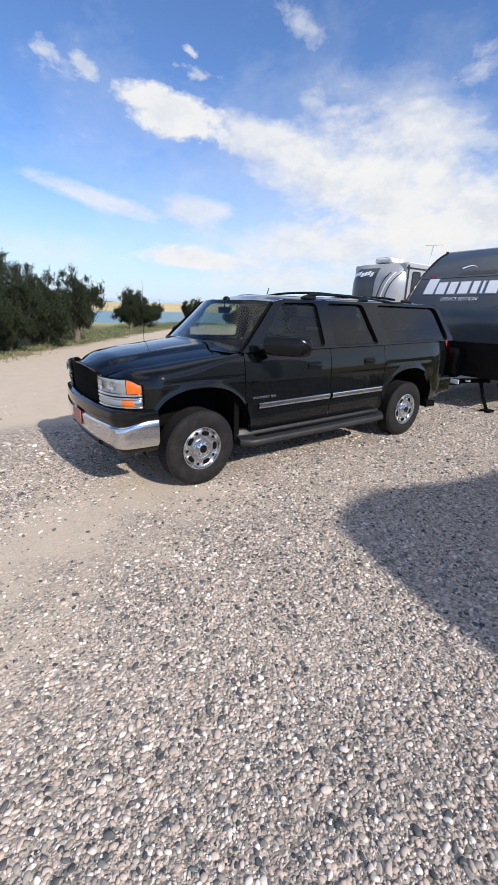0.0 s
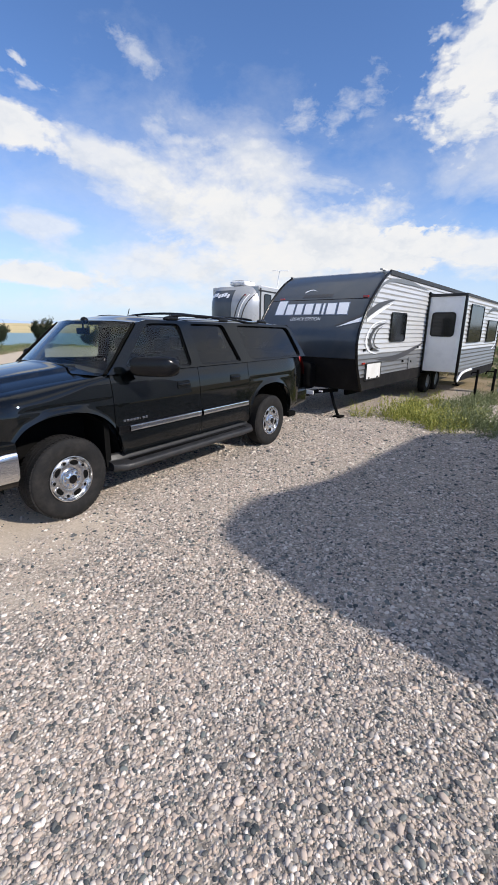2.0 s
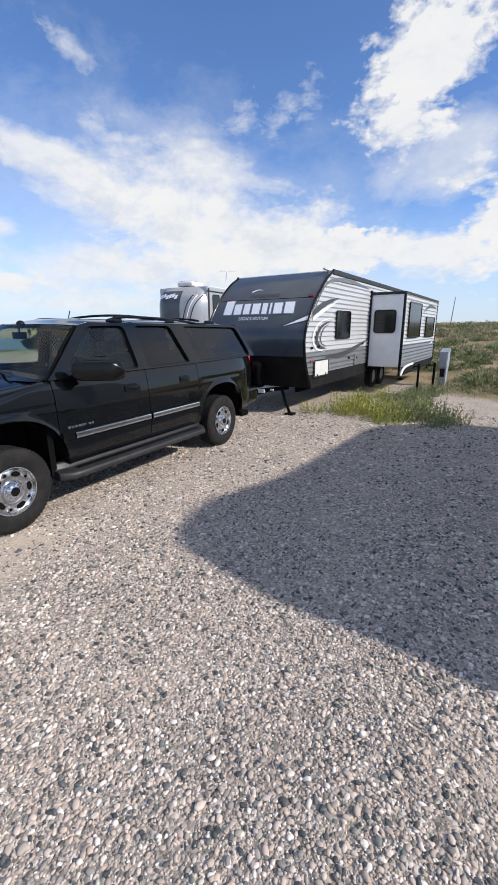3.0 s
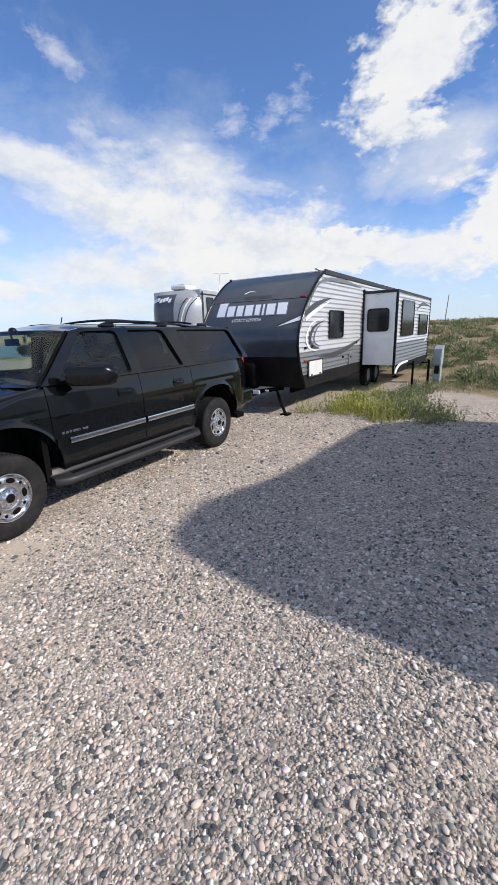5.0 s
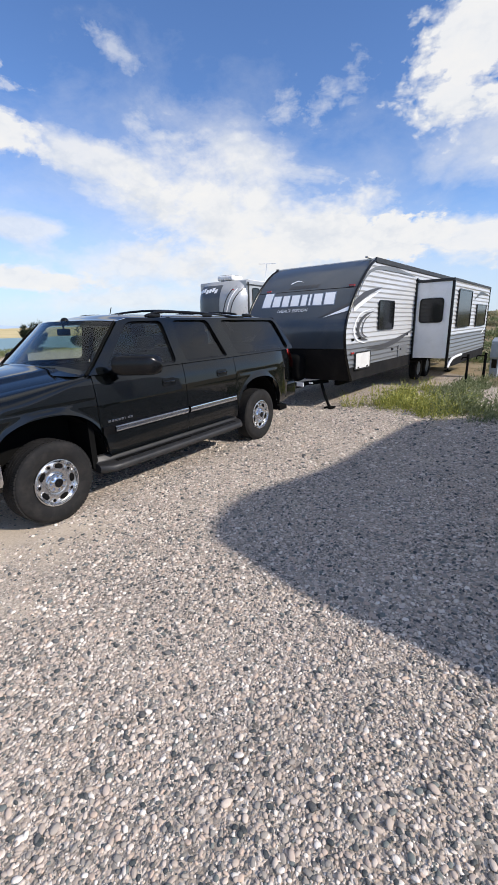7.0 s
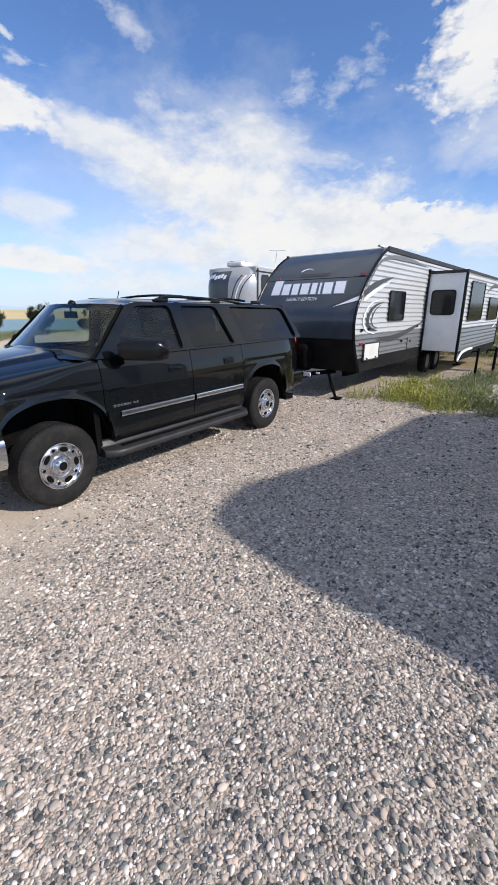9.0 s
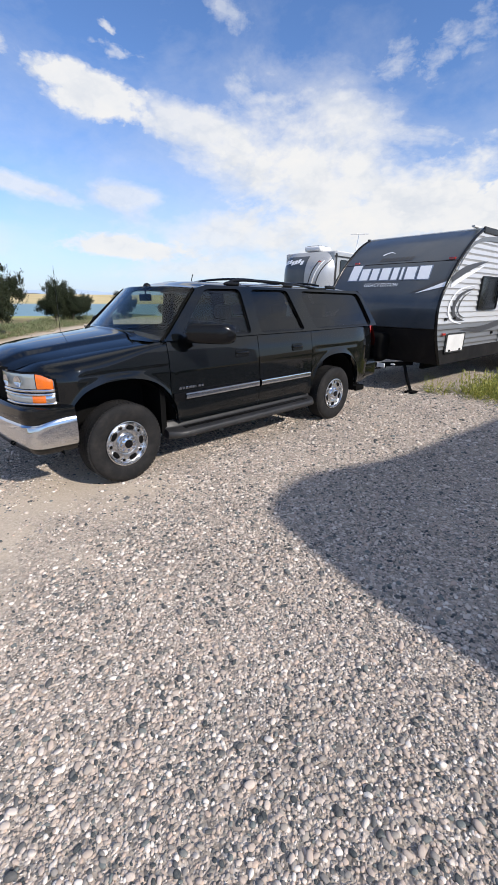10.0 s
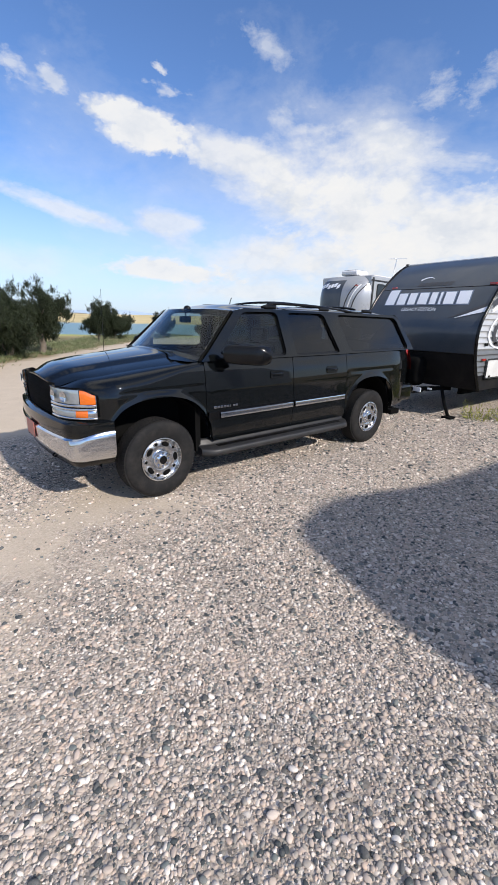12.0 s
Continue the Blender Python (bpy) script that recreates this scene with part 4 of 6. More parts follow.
    def board():
        prof = rounded([(-0.075, 0.345), (-0.065, 0.392), (0.00, 0.408), (0.075, 0.412), (0.11, 0.478), (0.17, 0.478), (0.17, 0.325), (-0.05, 0.318)], 0.02, 3)
        rows = []
        for i in range(25):
            u = i / 24
            x = 0.47 + 2.36 * u
            e = 0.10 * max(0, 1 - u / 0.06) ** 2 + 0.10 * max(0, 1 - (1 - u) / 0.06) ** 2
            rows.append([(x, p + e * (0.17 - p) / 0.24, q) for p, q in prof])
        bm = loft(rows, True)
        bmesh.ops.contextual_create(bm, geom=[e for e in bm.edges if e.is_boundary])
        return bm
    both("running_board", board, TRIM_GREY, "dusty black plastic running board", 40)
    both("step_pad", lambda: box((0.66, -0.005, 0.407), (2.66, 0.07, 0.414), 0.003), BLACK)
    def mirror_shell():
        rows = []
        for i in range(13):
            u = i / 12
            y = -0.03 - 0.34 * u
            c = Vector((0.72 + 0.30 * u, y, 1.375 - 0.01 * u))
            k = (1 - (2 * u - 1) ** 6) ** 0.5 * 0.92 + 0.08 if 0 < u < 1 else 0.25
            row = []
            for j in range(16):
                a = 2 * math.pi * j / 16
                ca, sa = math.cos(a), math.sin(a)
                row.append((c.x + 0.085 * k * math.copysign(abs(ca) ** 0.6, ca), c.y, c.z + 0.098 * k * math.copysign(abs(sa) ** 0.55, sa)))
            rows.append(row)
        bm = loft(rows, True)
        bmesh.ops.contextual_create(bm, geom=[e for e in bm.edges if e.is_boundary])
        return bm
    mirrors = both("door_mirror", mirror_shell, BLACK, "large glossy black tow mirror", 50)
    both("mirror_arm", lambda: tube([(0.80, 0.09, 1.30), (0.76, 0.02, 1.31), (0.74, -0.06, 1.34)], 0.035, 10), BLACK, "", 60)
    for mir, f in zip(mirrors, (1, -1)):
        yy = lambda y: y if f == 1 else 2 * YC - y
        part("mirror_glass", box((1.00, min(yy(-0.30), yy(-0.16)), 1.30), (1.016, max(yy(-0.30), yy(-0.16)), 1.445), 0.006), CHROME, mir)

    # roof rack, lamp on the roof, aerials
    def rail():
        pts = [(1.46, 0.30, 1.845), (1.60, 0.30, 1.885)] + [(1.75 + 0.15 * k, 0.30, 1.895 - 0.0008 * k * k) for k in range(11)] + [(3.40, 0.30, 1.865), (3.52, 0.30, 1.835)]
        return tube(pts, 0.017, 8)
    both("roof_rail", rail, BLACK, "black roof rail", 60)
    for x in (1.58, 2.5, 3.4):
        both("rail_foot", lambda: box((x - 0.09, 0.275, 1.828), (x + 0.09, 0.325, 1.875), 0.014, 3), BLACK, "", 60)
    both("rail_strip", lambda: box((1.7, 0.288, 1.835), (3.3, 0.312, 1.856), 0.004), CHROME)
    for x in (2.02, 3.15):
        pts = [(x, 0.30 + 1.44 * k / 12, 1.885 + 0.045 * math.sin(math.pi * k / 12) ** 0.6 - (0.02 if x > 3 else 0)) for k in range(13)]
        part("cross_bar", tube(pts, 0.015, 8), BLACK, car, "black roof cross bar", 60)
    dome = bmesh.new()
    bmesh.ops.create_uvsphere(dome, u_segments=20, v_segments=10, radius=1)
    dome.transform(Matrix.Translation((0.93, 1.06, 1.815)) @ Matrix.Diagonal((0.045, 0.045, 0.042, 1)))
    part("roof_beacon", dome, BLACK, car, "small black roof beacon", 60)
    fin = part("aerial_foot", box((1.70, 1.33, 1.855), (1.84, 1.38, 1.888), 0.014, 3), BLACK, car)
    part("aerial_rod", tube([(1.76, 1.355, 1.88), (1.80, 1.355, 1.99)], 0.006, 6), BLACK, fin)
    mast = part("mast_foot", revolve([(0.0, 0.0), (0.018, 0.0), (0.014, 0.02), (0.0, 0.02)], 12, "Z"), BLACK, car)
    mast.location = (0.16, 1.84, 1.27)
    part("mast", tube([(0, 0, 0.01), (0.02, 0, 0.76)], 0.0035, 6, taper=0.002), BLACK, mast)

    # inside
    part("cabin_floor", box((0.5, 0.48, 0.50), (4.3, 1.56, 0.58)), INTERIOR, car)
    part("inner_body", loft([[(x, 0.17, 1.04), (x, 0.15, 1.27)] for x in (0.55, 1.5, 2.7, 4.3)]), INTERIOR, car)
    part("inner_body", loft([[(x, 1.87, 1.04), (x, 1.89, 1.27)] for x in (0.55, 1.5, 2.7, 4.3)]), INTERIOR, car)
    for x0, x1 in ((0.62, 2.74), (3.93, 4.3)):
        both("door_inner", lambda: box((x0, 0.16, 0.50), (x1, 0.19, 1.05)), INTERIOR)
    part("headliner", loft([[(x, 0.30, 1.775), (x, YC, 1.82), (x, 1.74, 1.775)] for x in (1.15, 2.5, 4.0)]), INTERIOR, car)
    part("firewall", box((0.45, 0.20, 0.5), (0.50, 1.84, 1.26)), UNDER, car)
    rows = []
    for k in range(17):
        v = -1 + 2 * k / 16
        rows.append([(0.42 - 0.1 * (1 - v * v), YC + v * 0.84, 1.295), (0.70, YC + v * 0.84, 1.315 + 0.02 * math.cos(v * 3)), (0.86, YC + v * 0.84, 1.26), (0.88, YC + v * 0.84, 1.0), (0.7, YC + v * 0.84, 0.8)])
    part("dashboard", loft(rows), INTERIOR, car, smooth=60)
    ring = [(0.98 + 0.06 * math.sin(a), 0.62 + 0.19 * math.cos(a), 1.18 + 0.18 * math.sin(a)) for a in [2 * math.pi * k / 28 for k in range(29)]]
    sw = part("steering_wheel", tube(ring, 0.016, 8, caps=False), BLACK, car, smooth=60)
    part("steering_boss", box((0.92, 0.50, 1.13), (0.99, 0.74, 1.23), 0.03, 3), BLACK, sw)
    def seat(x, y, wdt):
        s = part("seat", box((x, y - wdt / 2, 0.72), (x + 0.52, y + wdt / 2, 0.92), 0.06, 3), INTERIOR, car, "grey cloth seat", 50)
        back = box((x + 0.46, y - wdt / 2, 0.85), (x + 0.60, y + wdt / 2, 1.44), 0.055, 3)
        back.transform(Matrix.Translation((x + 0.5, 0, 0.85)) @ Matrix.Rotation(radians(12), 4, "Y") @ Matrix.Translation((-x - 0.5, 0, -0.85)))
        part("seat_back", back, INTERIOR, s, smooth=50)
        for yy in ((y,) if wdt < 0.7 else (y - 0.4, y + 0.4)):
            part("headrest", box((x + 0.60, yy - 0.13, 1.46), (x + 0.70, yy + 0.13, 1.62), 0.04, 3), INTERIOR, s, smooth=50)
    seat(1.05, 0.62, 0.56)
    seat(1.05, 1.42, 0.56)
    seat(2.05, YC, 1.4)
    seat(2.95, YC, 1.35)
    rv = part("rear_view_mirror", box((0.86, 0.90, 1.66), (0.89, 1.14, 1.735), 0.012, 3), BLACK, car, smooth=50)
    part("mirror_stem", tube([(0.88, YC, 1.73), (0.88, YC, 1.80)], 0.01, 6), BLACK, rv)
    part("sun_visor", box((0.98, 0.42, 1.745), (1.16, 0.86, 1.765), 0.006), INTERIOR, car)

    # underneath
    part("frame_rail", box((-0.7, 0.45, 0.42), (4.4, 0.58, 0.56)), UNDER, car)
    part("frame_rail", box((-0.7, 1.46, 0.42), (4.4, 1.59, 0.56)), UNDER, car)
    part("engine_block", box((-0.75, 0.5, 0.42), (0.6, 1.55, 1.02), 0.03), UNDER, car)
    part("front_axle", tube([(0, 0.15, 0.38), (0, 1.9, 0.38)], 0.05, 8), UNDER, car)
    part("rear_axle", tube([(3.302, 0.15, 0.38), (3.302, 1.9, 0.38)], 0.06, 8), UNDER, car)
    part("muffler", tube([(1.9, 1.2, 0.42), (2.6, 1.2, 0.42)], 0.11, 12), UNDER, car)
    # wheel houses
    for cx, cz, r in ARCH:
        def house():
            rows = []
            for k in range(17):
                a = math.pi * k / 16
                rows.append([(cx + (r + 0.015) * math.cos(a), 0.10, cz + (r + 0.015) * math.sin(a)), (cx + (r + 0.015) * math.cos(a), 0.46, cz + (r + 0.015) * math.sin(a))])
            return loft(rows)
        both("wheel_house", house, UNDER, "", 60)
        both("wheel_house_wall", lambda: plate([(cx + (r + 0.015) * math.cos(math.pi * k / 16), cz + (r + 0.015) * math.sin(math.pi * k / 16)) for k in range(17)], [], lambda u, v, d=0: (u, 0.46, v)), UNDER)
    # the nose is short: draw everything ahead of the front wheels in
    for ob in car.children_recursive:
        for v in ob.data.vertices:
            if v.co.x < -0.35:
                v.co.x = -0.35 + (v.co.x + 0.35) * 0.80
    both("splash_panel", lambda: box((0.44, 0.11, 0.36), (0.50, 0.50, 1.0)), UNDER)
    both("splash_panel", lambda: box((-0.52, 0.20, 0.50), (-0.48, 0.55, 1.0)), UNDER)
    wheel = make_wheel()
    wheel.parent = car
    wheel.matrix_basis = pose(0, 0.0, 0.387) @ Matrix.Rotation(radians(3), 4, "Z")
    for i, (x, y, turn) in enumerate(((3.302, 0.0, 0), (0.0, 2 * YC, 183), (3.302, 2 * YC, 180))):
        w2 = copy_thing(wheel, pose(x, y, 0.387, 0, 20 + 30 * i, 0) if turn == 0 else pose(x, y, 0.387, 0, 0, turn))
        w2.parent = car
    # hitch
    hitch = part("hitch_receiver", box((4.45, 0.96, 0.40), (4.78, 1.08, 0.48), 0.008), UNDER, car)
    ball = bmesh.new()
    bmesh.ops.create_uvsphere(ball, u_segments=16, v_segments=10, radius=0.03)
    ball.transform(Matrix.Translation((4.76, YC, 0.52)))
    part("hitch_ball", ball, CHROME, hitch, smooth=60)
    return car


vehicle = make_vehicle()


# ---- the travel trailer: local x runs to its rear, y = 0 is the near side wall ----
T_FRONT = ((0.55, -0.74), (0.80, -0.88), (1.0, -0.98), (1.2, -1.05), (1.5, -1.09), (1.7, -1.05), (1.9, -0.93), (2.12, -0.77), (2.35, -0.57), (2.6, -0.29), (2.8, -0.01), (2.93, 0.27))
T_LEN, T_W, T_TOP = 9.2, 2.44, 2.95


def nose_x(z):
    """The front outline of the trailer at the height z."""
    pts = T_FRONT
    if z <= pts[0][0]:
        return pts[0][1]
    for i in range(len(pts) - 1):
        (z0, x0), (z1, x1) = pts[i], pts[i + 1]
        if z <= z1:
            u = (z - z0) / (z1 - z0)
            m0 = (x1 - pts[i - 1][1]) / (z1 - pts[i - 1][0]) if i else (x1 - x0) / (z1 - z0)
            m1 = (pts[i + 2][1] - x0) / (pts[i + 2][0] - z0) if i + 2 < len(pts) else (x1 - x0) / (z1 - z0)
            h = z1 - z0
            return ((2 * u ** 3 - 3 * u ** 2 + 1) * x0 + (u ** 3 - 2 * u ** 2 + u) * h * m0 + (-2 * u ** 3 + 3 * u ** 2) * x1 + (u ** 3 - u ** 2) * h * m1)
    return pts[-1][1]


def cap_point(y, z, off=0.0):
    """A point on the front cap, raised by off."""
    v = 2 * y / T_W - 1
    dz = 0.02
    slope = (nose_x(z + dz) - nose_x(z - dz)) / (2 * dz)
    n = Vector((-1, 0, slope)).normalized()
    return Vector((nose_x(z) - 0.05 * (1 - v * v), y, z)) + n * off


def ribbed(x0, x1, z0, z1, y, pitch=0.1, depth=0.024, follow=False):
    """A wall of level ribs between two ends."""
    n = int((z1 - z0) / pitch * 6)
    rows = []
    for i in range(n + 1):
        z = z0 + (z1 - z0) * i / n
        ph = (z / pitch) % 1.0
        d = depth * (1 - min(1, ph * 1.35)) if ph < 0.74 else depth * (ph - 0.74) / 0.26
        a = max(x0, nose_x(z)) if not follow else nose_x(z)
        rows.append([(a + (x1 - a) * k / 3, y - d, z) for k in range(4)])
    return loft(rows)


def ribbon(points, widths, y, n=24):
    """A pointed flat decal along a curve in the wall's plane."""
    pts = [Vector(p) for p in points]
    dense, wid = [], []
    m = len(pts) - 1
    for i in range(n + 1):
        u = i / n * m
        k = min(int(u), m - 1)
        f = u - k
        p0, p1, p2, p3 = pts[max(k - 1, 0)], pts[k], pts[k + 1], pts[min(k + 2, m)]
        dense.append(0.5 * ((2 * p1) + (p2 - p0) * f + (2 * p0 - 5 * p1 + 4 * p2 - p3) * f * f + (3 * p1 - p0 - 3 * p2 + p3) * f ** 3))
        wid.append(widths[k] * (1 - f) + widths[k + 1] * f)
    rows = []
    for i, p in enumerate(dense):
        d = (dense[min(i + 1, n)] - dense[max(i - 1, 0)]).normalized()
        s = Vector((-d.y, d.x)) * wid[i] / 2
        rows.append([(p.x - s.x, y, p.y - s.y), (p.x + s.x, y, p.y + s.y)])
    return loft(rows)


def wall_window(parent, x0, x1, z0, z1, y, name="window", radius=0.07, bars=0, axis="y"):
    """A framed dark window on a wall that faces -y, or -x where axis is x."""
    def place(u, v, d=0.0):
        return (u, y - d, v) if axis == "y" else (y - d, u, v)
    out = rounded([(x0, z0), (x1, z0), (x1, z1), (x0, z1)], radius)
    w = part(name, ring_frame(out, shrink(out, 0.035), place, 0.030), BLACK, parent, "black-framed dark window")
    part("pane", plate(shrink(out, 0.03), [], lambda u, v, d=0: place(u, v, 0.018)), DARK_GLASS, w)
    for k in range(bars):
        zz = z0 + (z1 - z0) * 0.36 if bars == 1 else z0 + (z1 - z0) * (k + 1) / (bars + 1)
        a, b = place(x0 + 0.03, zz - 0.012, 0.014), place(x1 - 0.03, zz + 0.012, 0.028)
        part("window_bar", box([min(p, q) for p, q in zip(a, b)], [max(p, q) for p, q in zip(a, b)]), BLACK, w)
    return w


def make_trailer():
    tr = thing("travel_trailer", pose(6.9, -0.3, 0, 0, 0, -2.6), "charcoal and white ribbed travel trailer with its slide-out open", "trailer")
    # front cap in charcoal, black below
    zs = [1.20 + (T_TOP - 0.02 - 1.20) * k / 30 for k in range(31)]
    rows = [[cap_point(T_W * k / 20, z) for k in range(21)] for z in zs]
    cap = part("front_cap", loft(rows), CHARCOAL, tr, "charcoal front cap with white lettering shapes", smooth=50)
    rows = [[cap_point(T_W * k / 20, 0.55 + 0.65 * i / 8) for k in range(21)] for i in range(9)]
    part("lower_cap", loft(rows), SKIRT, tr, "black lower front", smooth=50)
    part("cap_seam", tube([cap_point(T_W * k / 20, 2.36, 0.001) for k in range(21)], 0.006, 6), BLACK, cap)
    part("cap_seam", tube([cap_point(T_W * k / 20, 1.20, 0.002) for k in range(21)], 0.012, 6), BLACK, cap)
    for y in (0.0, T_W):
        edge = [(nose_x(0.55 + 2.38 * k / 40), y, 0.55 + 2.38 * k / 40) for k in range(41)]
        part("edge_moulding", tube(edge, 0.028, 8), BLACK, tr, smooth=60)
    # roof, far side, rear, floor
    part("roof", box((0.25, 0.0, 2.90), (T_LEN, T_W, 2.955), 0.02), ROOF_WHITE, tr, "white rubber roof")
    part("roof_edge", box((0.22, -0.03, 2.86), (T_LEN, 0.012, 2.965), 0.012), TRIM_GREY, tr, "grey roof edge rail")
    part("roof_edge", box((0.22, T_W - 0.012, 2.86), (T_LEN, T_W + 0.03, 2.965), 0.012), TRIM_GREY, tr)
    part("far_wall", mirror_y(ribbed(-2, T_LEN, 0.55, 2.90, 0.0, follow=True), T_W / 2), SIDING, tr, smooth=30)
    part("rear_wall", box((T_LEN - 0.05, 0.01, 0.62), (T_LEN, T_W - 0.01, 2.92)), SIDING, tr)
    part("underfloor", box((-0.7, 0.05, 0.56), (T_LEN - 0.05, T_W - 0.05, 0.62)), UNDER, tr)
    # near wall: white above, grey band, dark skirt; open where the slide runs
    part("side_wall", ribbed(-2, 2.93, 1.28, 2.90, 0.0, follow=True), SIDING, tr, "white ribbed aluminium side", smooth=30)
    part("lower_side_wall", ribbed(-2, 2.93, 0.83, 1.28, 0.0, follow=True), SIDING_GREY, tr, "grey ribbed lower side", smooth=30)
    part("skirt", loft([[(nose_x(z) + (2.93 - nose_x(z)) * k / 4, -0.008, z) for k in range(5)] for z in (0.55, 0.65, 0.75, 0.83)]), SKIRT, tr, "dark metal skirt")
    part("side_wall_over_slide", ribbed(2.93, T_LEN, 2.66, 2.90, 0.0), SIDING, tr, smooth=30)
    part("rear_side_wall", ribbed(7.9, T_LEN, 0.83, 2.66, 0.0), SIDING, tr, smooth=30)
    part("rear_skirt", box((7.9, -0.008, 0.55), (T_LEN, 0.0, 0.83)), SKIRT, tr)
    part("slide_moulding", box((2.90, -0.055, 0.70), (2.97, 0.01, 2.72), 0.008), BLACK, tr)
    part("slide_moulding", box((2.90, -0.055, 2.64), (7.95, 0.0, 2.70), 0.008), BLACK, tr)
    # graphics on the side
    y = -0.028
    part("side_graphic", ribbon([(-0.80, 2.03), (-0.35, 2.20), (0.15, 2.32), (0.62, 2.40)], [0.10, 0.13, 0.07, 0.0], y), DECAL_DARK, tr, "dark pointed swoosh")
    part("side_graphic", ribbon([(-0.78, 1.93), (-0.3, 2.10), (0.2, 2.24), (0.5, 2.33)], [0.06, 0.08, 0.04, 0.0], y), DECAL_WHITE, tr, "white pointed swoosh")
    part("side_graphic", ribbon([(0.25, 1.92), (-0.30, 1.80), (-0.55, 1.58), (-0.42, 1.40), (-0.02, 1.33)], [0.0, 0.06, 0.12, 0.08, 0.0], y), DECAL_DARK, tr, "dark crescent")
    part("side_graphic", ribbon([(0.10, 1.86), (-0.22, 1.74), (-0.36, 1.56), (-0.28, 1.44), (0.0, 1.38)], [0.0, 0.03, 0.05, 0.03, 0.0], y), DECAL_DARK, tr)
    part("side_graphic", ribbon([(0.3, 1.98), (-0.45, 1.86), (-0.74, 1.58), (-0.58, 1.36), (-0.1, 1.27)], [0.0, 0.03, 0.06, 0.04, 0.0], y), DECAL_WHITE, tr)
    part("side_graphic", ribbon([(-0.1, 1.16), (0.8, 1.15), (1.7, 1.25), (2.85, 1.46)], [0.0, 0.12, 0.12, 0.02], y), DECAL_DARK, tr, "dark lower swoosh")
    part("side_graphic", ribbon([(-0.85, 2.28 - 0.35), (-0.1, 2.66), (1.2, 2.80), (2.8, 2.74)], [0.0, 0.05, 0.10, 0.0], y), SIDING_GREY, tr)
    wall_window(tr, 0.46, 1.36, 1.52, 2.14, -0.026)
    # storage hatch, lamps, small fittings
    out = rounded([(-0.66, 0.76), (0.10, 0.76), (0.10, 1.12), (-0.66, 1.12)], 0.05)
    hatch = part("storage_hatch", plate(out, [], lambda u, v, d=0: (u, -0.030 - d, v), 0.012), ROOF_WHITE, tr, "white storage hatch door")
    part("hatch_frame", ring_frame(out, shrink(out, 0.025), lambda u, v, d=0: (u, -0.026 - d, v), 0.024), TRIM_GREY, hatch)
    for u in (-0.5, -0.06):
        part("hatch_latch", box((u - 0.03, -0.056, 0.79), (u + 0.03, -0.041, 0.82), 0.004), BLACK, hatch)
    part("side_marker", box((-0.84, -0.045, 1.09), (-0.72, -0.012, 1.13), 0.006), RED_LENS, tr, "red side marker lamp")
    for u, v in ((-0.78, 1.37), (-0.45, 1.39), (2.45, 1.36), (1.45, 1.05), (2.0, 1.02)):
        part("wall_fitting", box((u - 0.035, -0.045, v - 0.025), (u + 0.035, -0.01, v + 0.025), 0.008), BLACK, tr)
    part("service_door", box((1.85, -0.034, 0.84), (2.5, -0.010, 1.12), 0.008), SIDING_GREY, tr, "grey service door")
    # front graphics: plain shapes for the maker's name and the model
    def quad(y0, y1, z0, z1, lean, off, mat, parent, name, label=""):
        rows = []
        for i in range(5):
            z = z0 + (z1 - z0) * i / 4
            rows.append([cap_point(y0 + (y1 - y0) * k / 4 - lean * (i / 4), z, off) for k in range(5)])
        return part(name, loft(rows), mat, parent, label)
    x = 2.12
    for k, (w, h) in enumerate(((0.28, 0.30), (0.25, 0.225), (0.22, 0.225), (0.25, 0.225), (0.18, 0.225), (0.10, 0.225), (0.25, 0.225), (0.27, 0.235))):
        quad(x + 0.015, x - w + 0.03, 2.035, 2.06 + h, -0.05, 0.005, DECAL_BLUE, cap, "name_shadow")
        quad(x - 0.005, x - w + 0.05, 2.05, 2.045 + h, -0.05, 0.010, DECAL_WHITE, cap, "name_shape", "plain white letter-sized shape")
        x -= w
    for k in range(7):
        quad(1.60 - 0.105 * k, 1.60 - 0.105 * k - 0.08, 2.405, 2.475, 0.02, 0.006, DECAL_DARK, cap, "maker_bar", "plain dark bar")
    part("maker_mark", loft([[cap_point(1.62 - 0.30 * u, 2.53 + 0.05 * math.sin(u * 3) - 0.02 * s * (1 - u), 0.006) for u in [i / 10 for i in range(11)]] for s in (-1, 1)]), DECAL_WHITE, cap, "plain white mark")
    font = bpy.data.curves.new("model_text", "FONT")
    font.body, font.size, font.align_x = "LEGACY EDITION", 0.088, "CENTER"
    tmp = new("model_text", font)
    me = bpy.data.meshes.new_from_object(tmp)
    bpy.data.objects.remove(tmp)
    for v in me.vertices:
        v.co = cap_point(1.28 - v.co.x * 1.05, 1.93 + v.co.y, 0.006)
    me.materials.append(DECAL_WHITE)
    txt = new("edition_lettering", me)
    txt.parent = cap
    # bright blade on the near corner of the cap
    part("cap_graphic", loft([[cap_point(0.62 - 0.60 * u, 1.80 + 0.22 * u + s * 0.055 * u, 0.006) for u in [i / 12 for i in range(13)]] for s in (-1, 1)]), DECAL_DARK, cap)
    part("cap_graphic", loft([[cap_point(0.50 - 0.49 * u, 1.80 + 0.16 * u + s * 0.045 * u, 0.010) for u in [i / 12 for i in range(13)]] for s in (-1, 1)]), DECAL_WHITE, cap, "pale pointed blade")
    for yy in (2.14, 0.14):
        part("marker_lamp", box((nose_x(2.40) - 0.045, yy - 0.06, 2.375), (nose_x(2.40) + 0.03, yy + 0.06, 2.42), 0.012), RED_LENS, cap, "small red marker lamp")
    # slide-out
    s0, s1, out, z0, z1 = 2.97, 7.85, 0.90, 0.73, 2.62
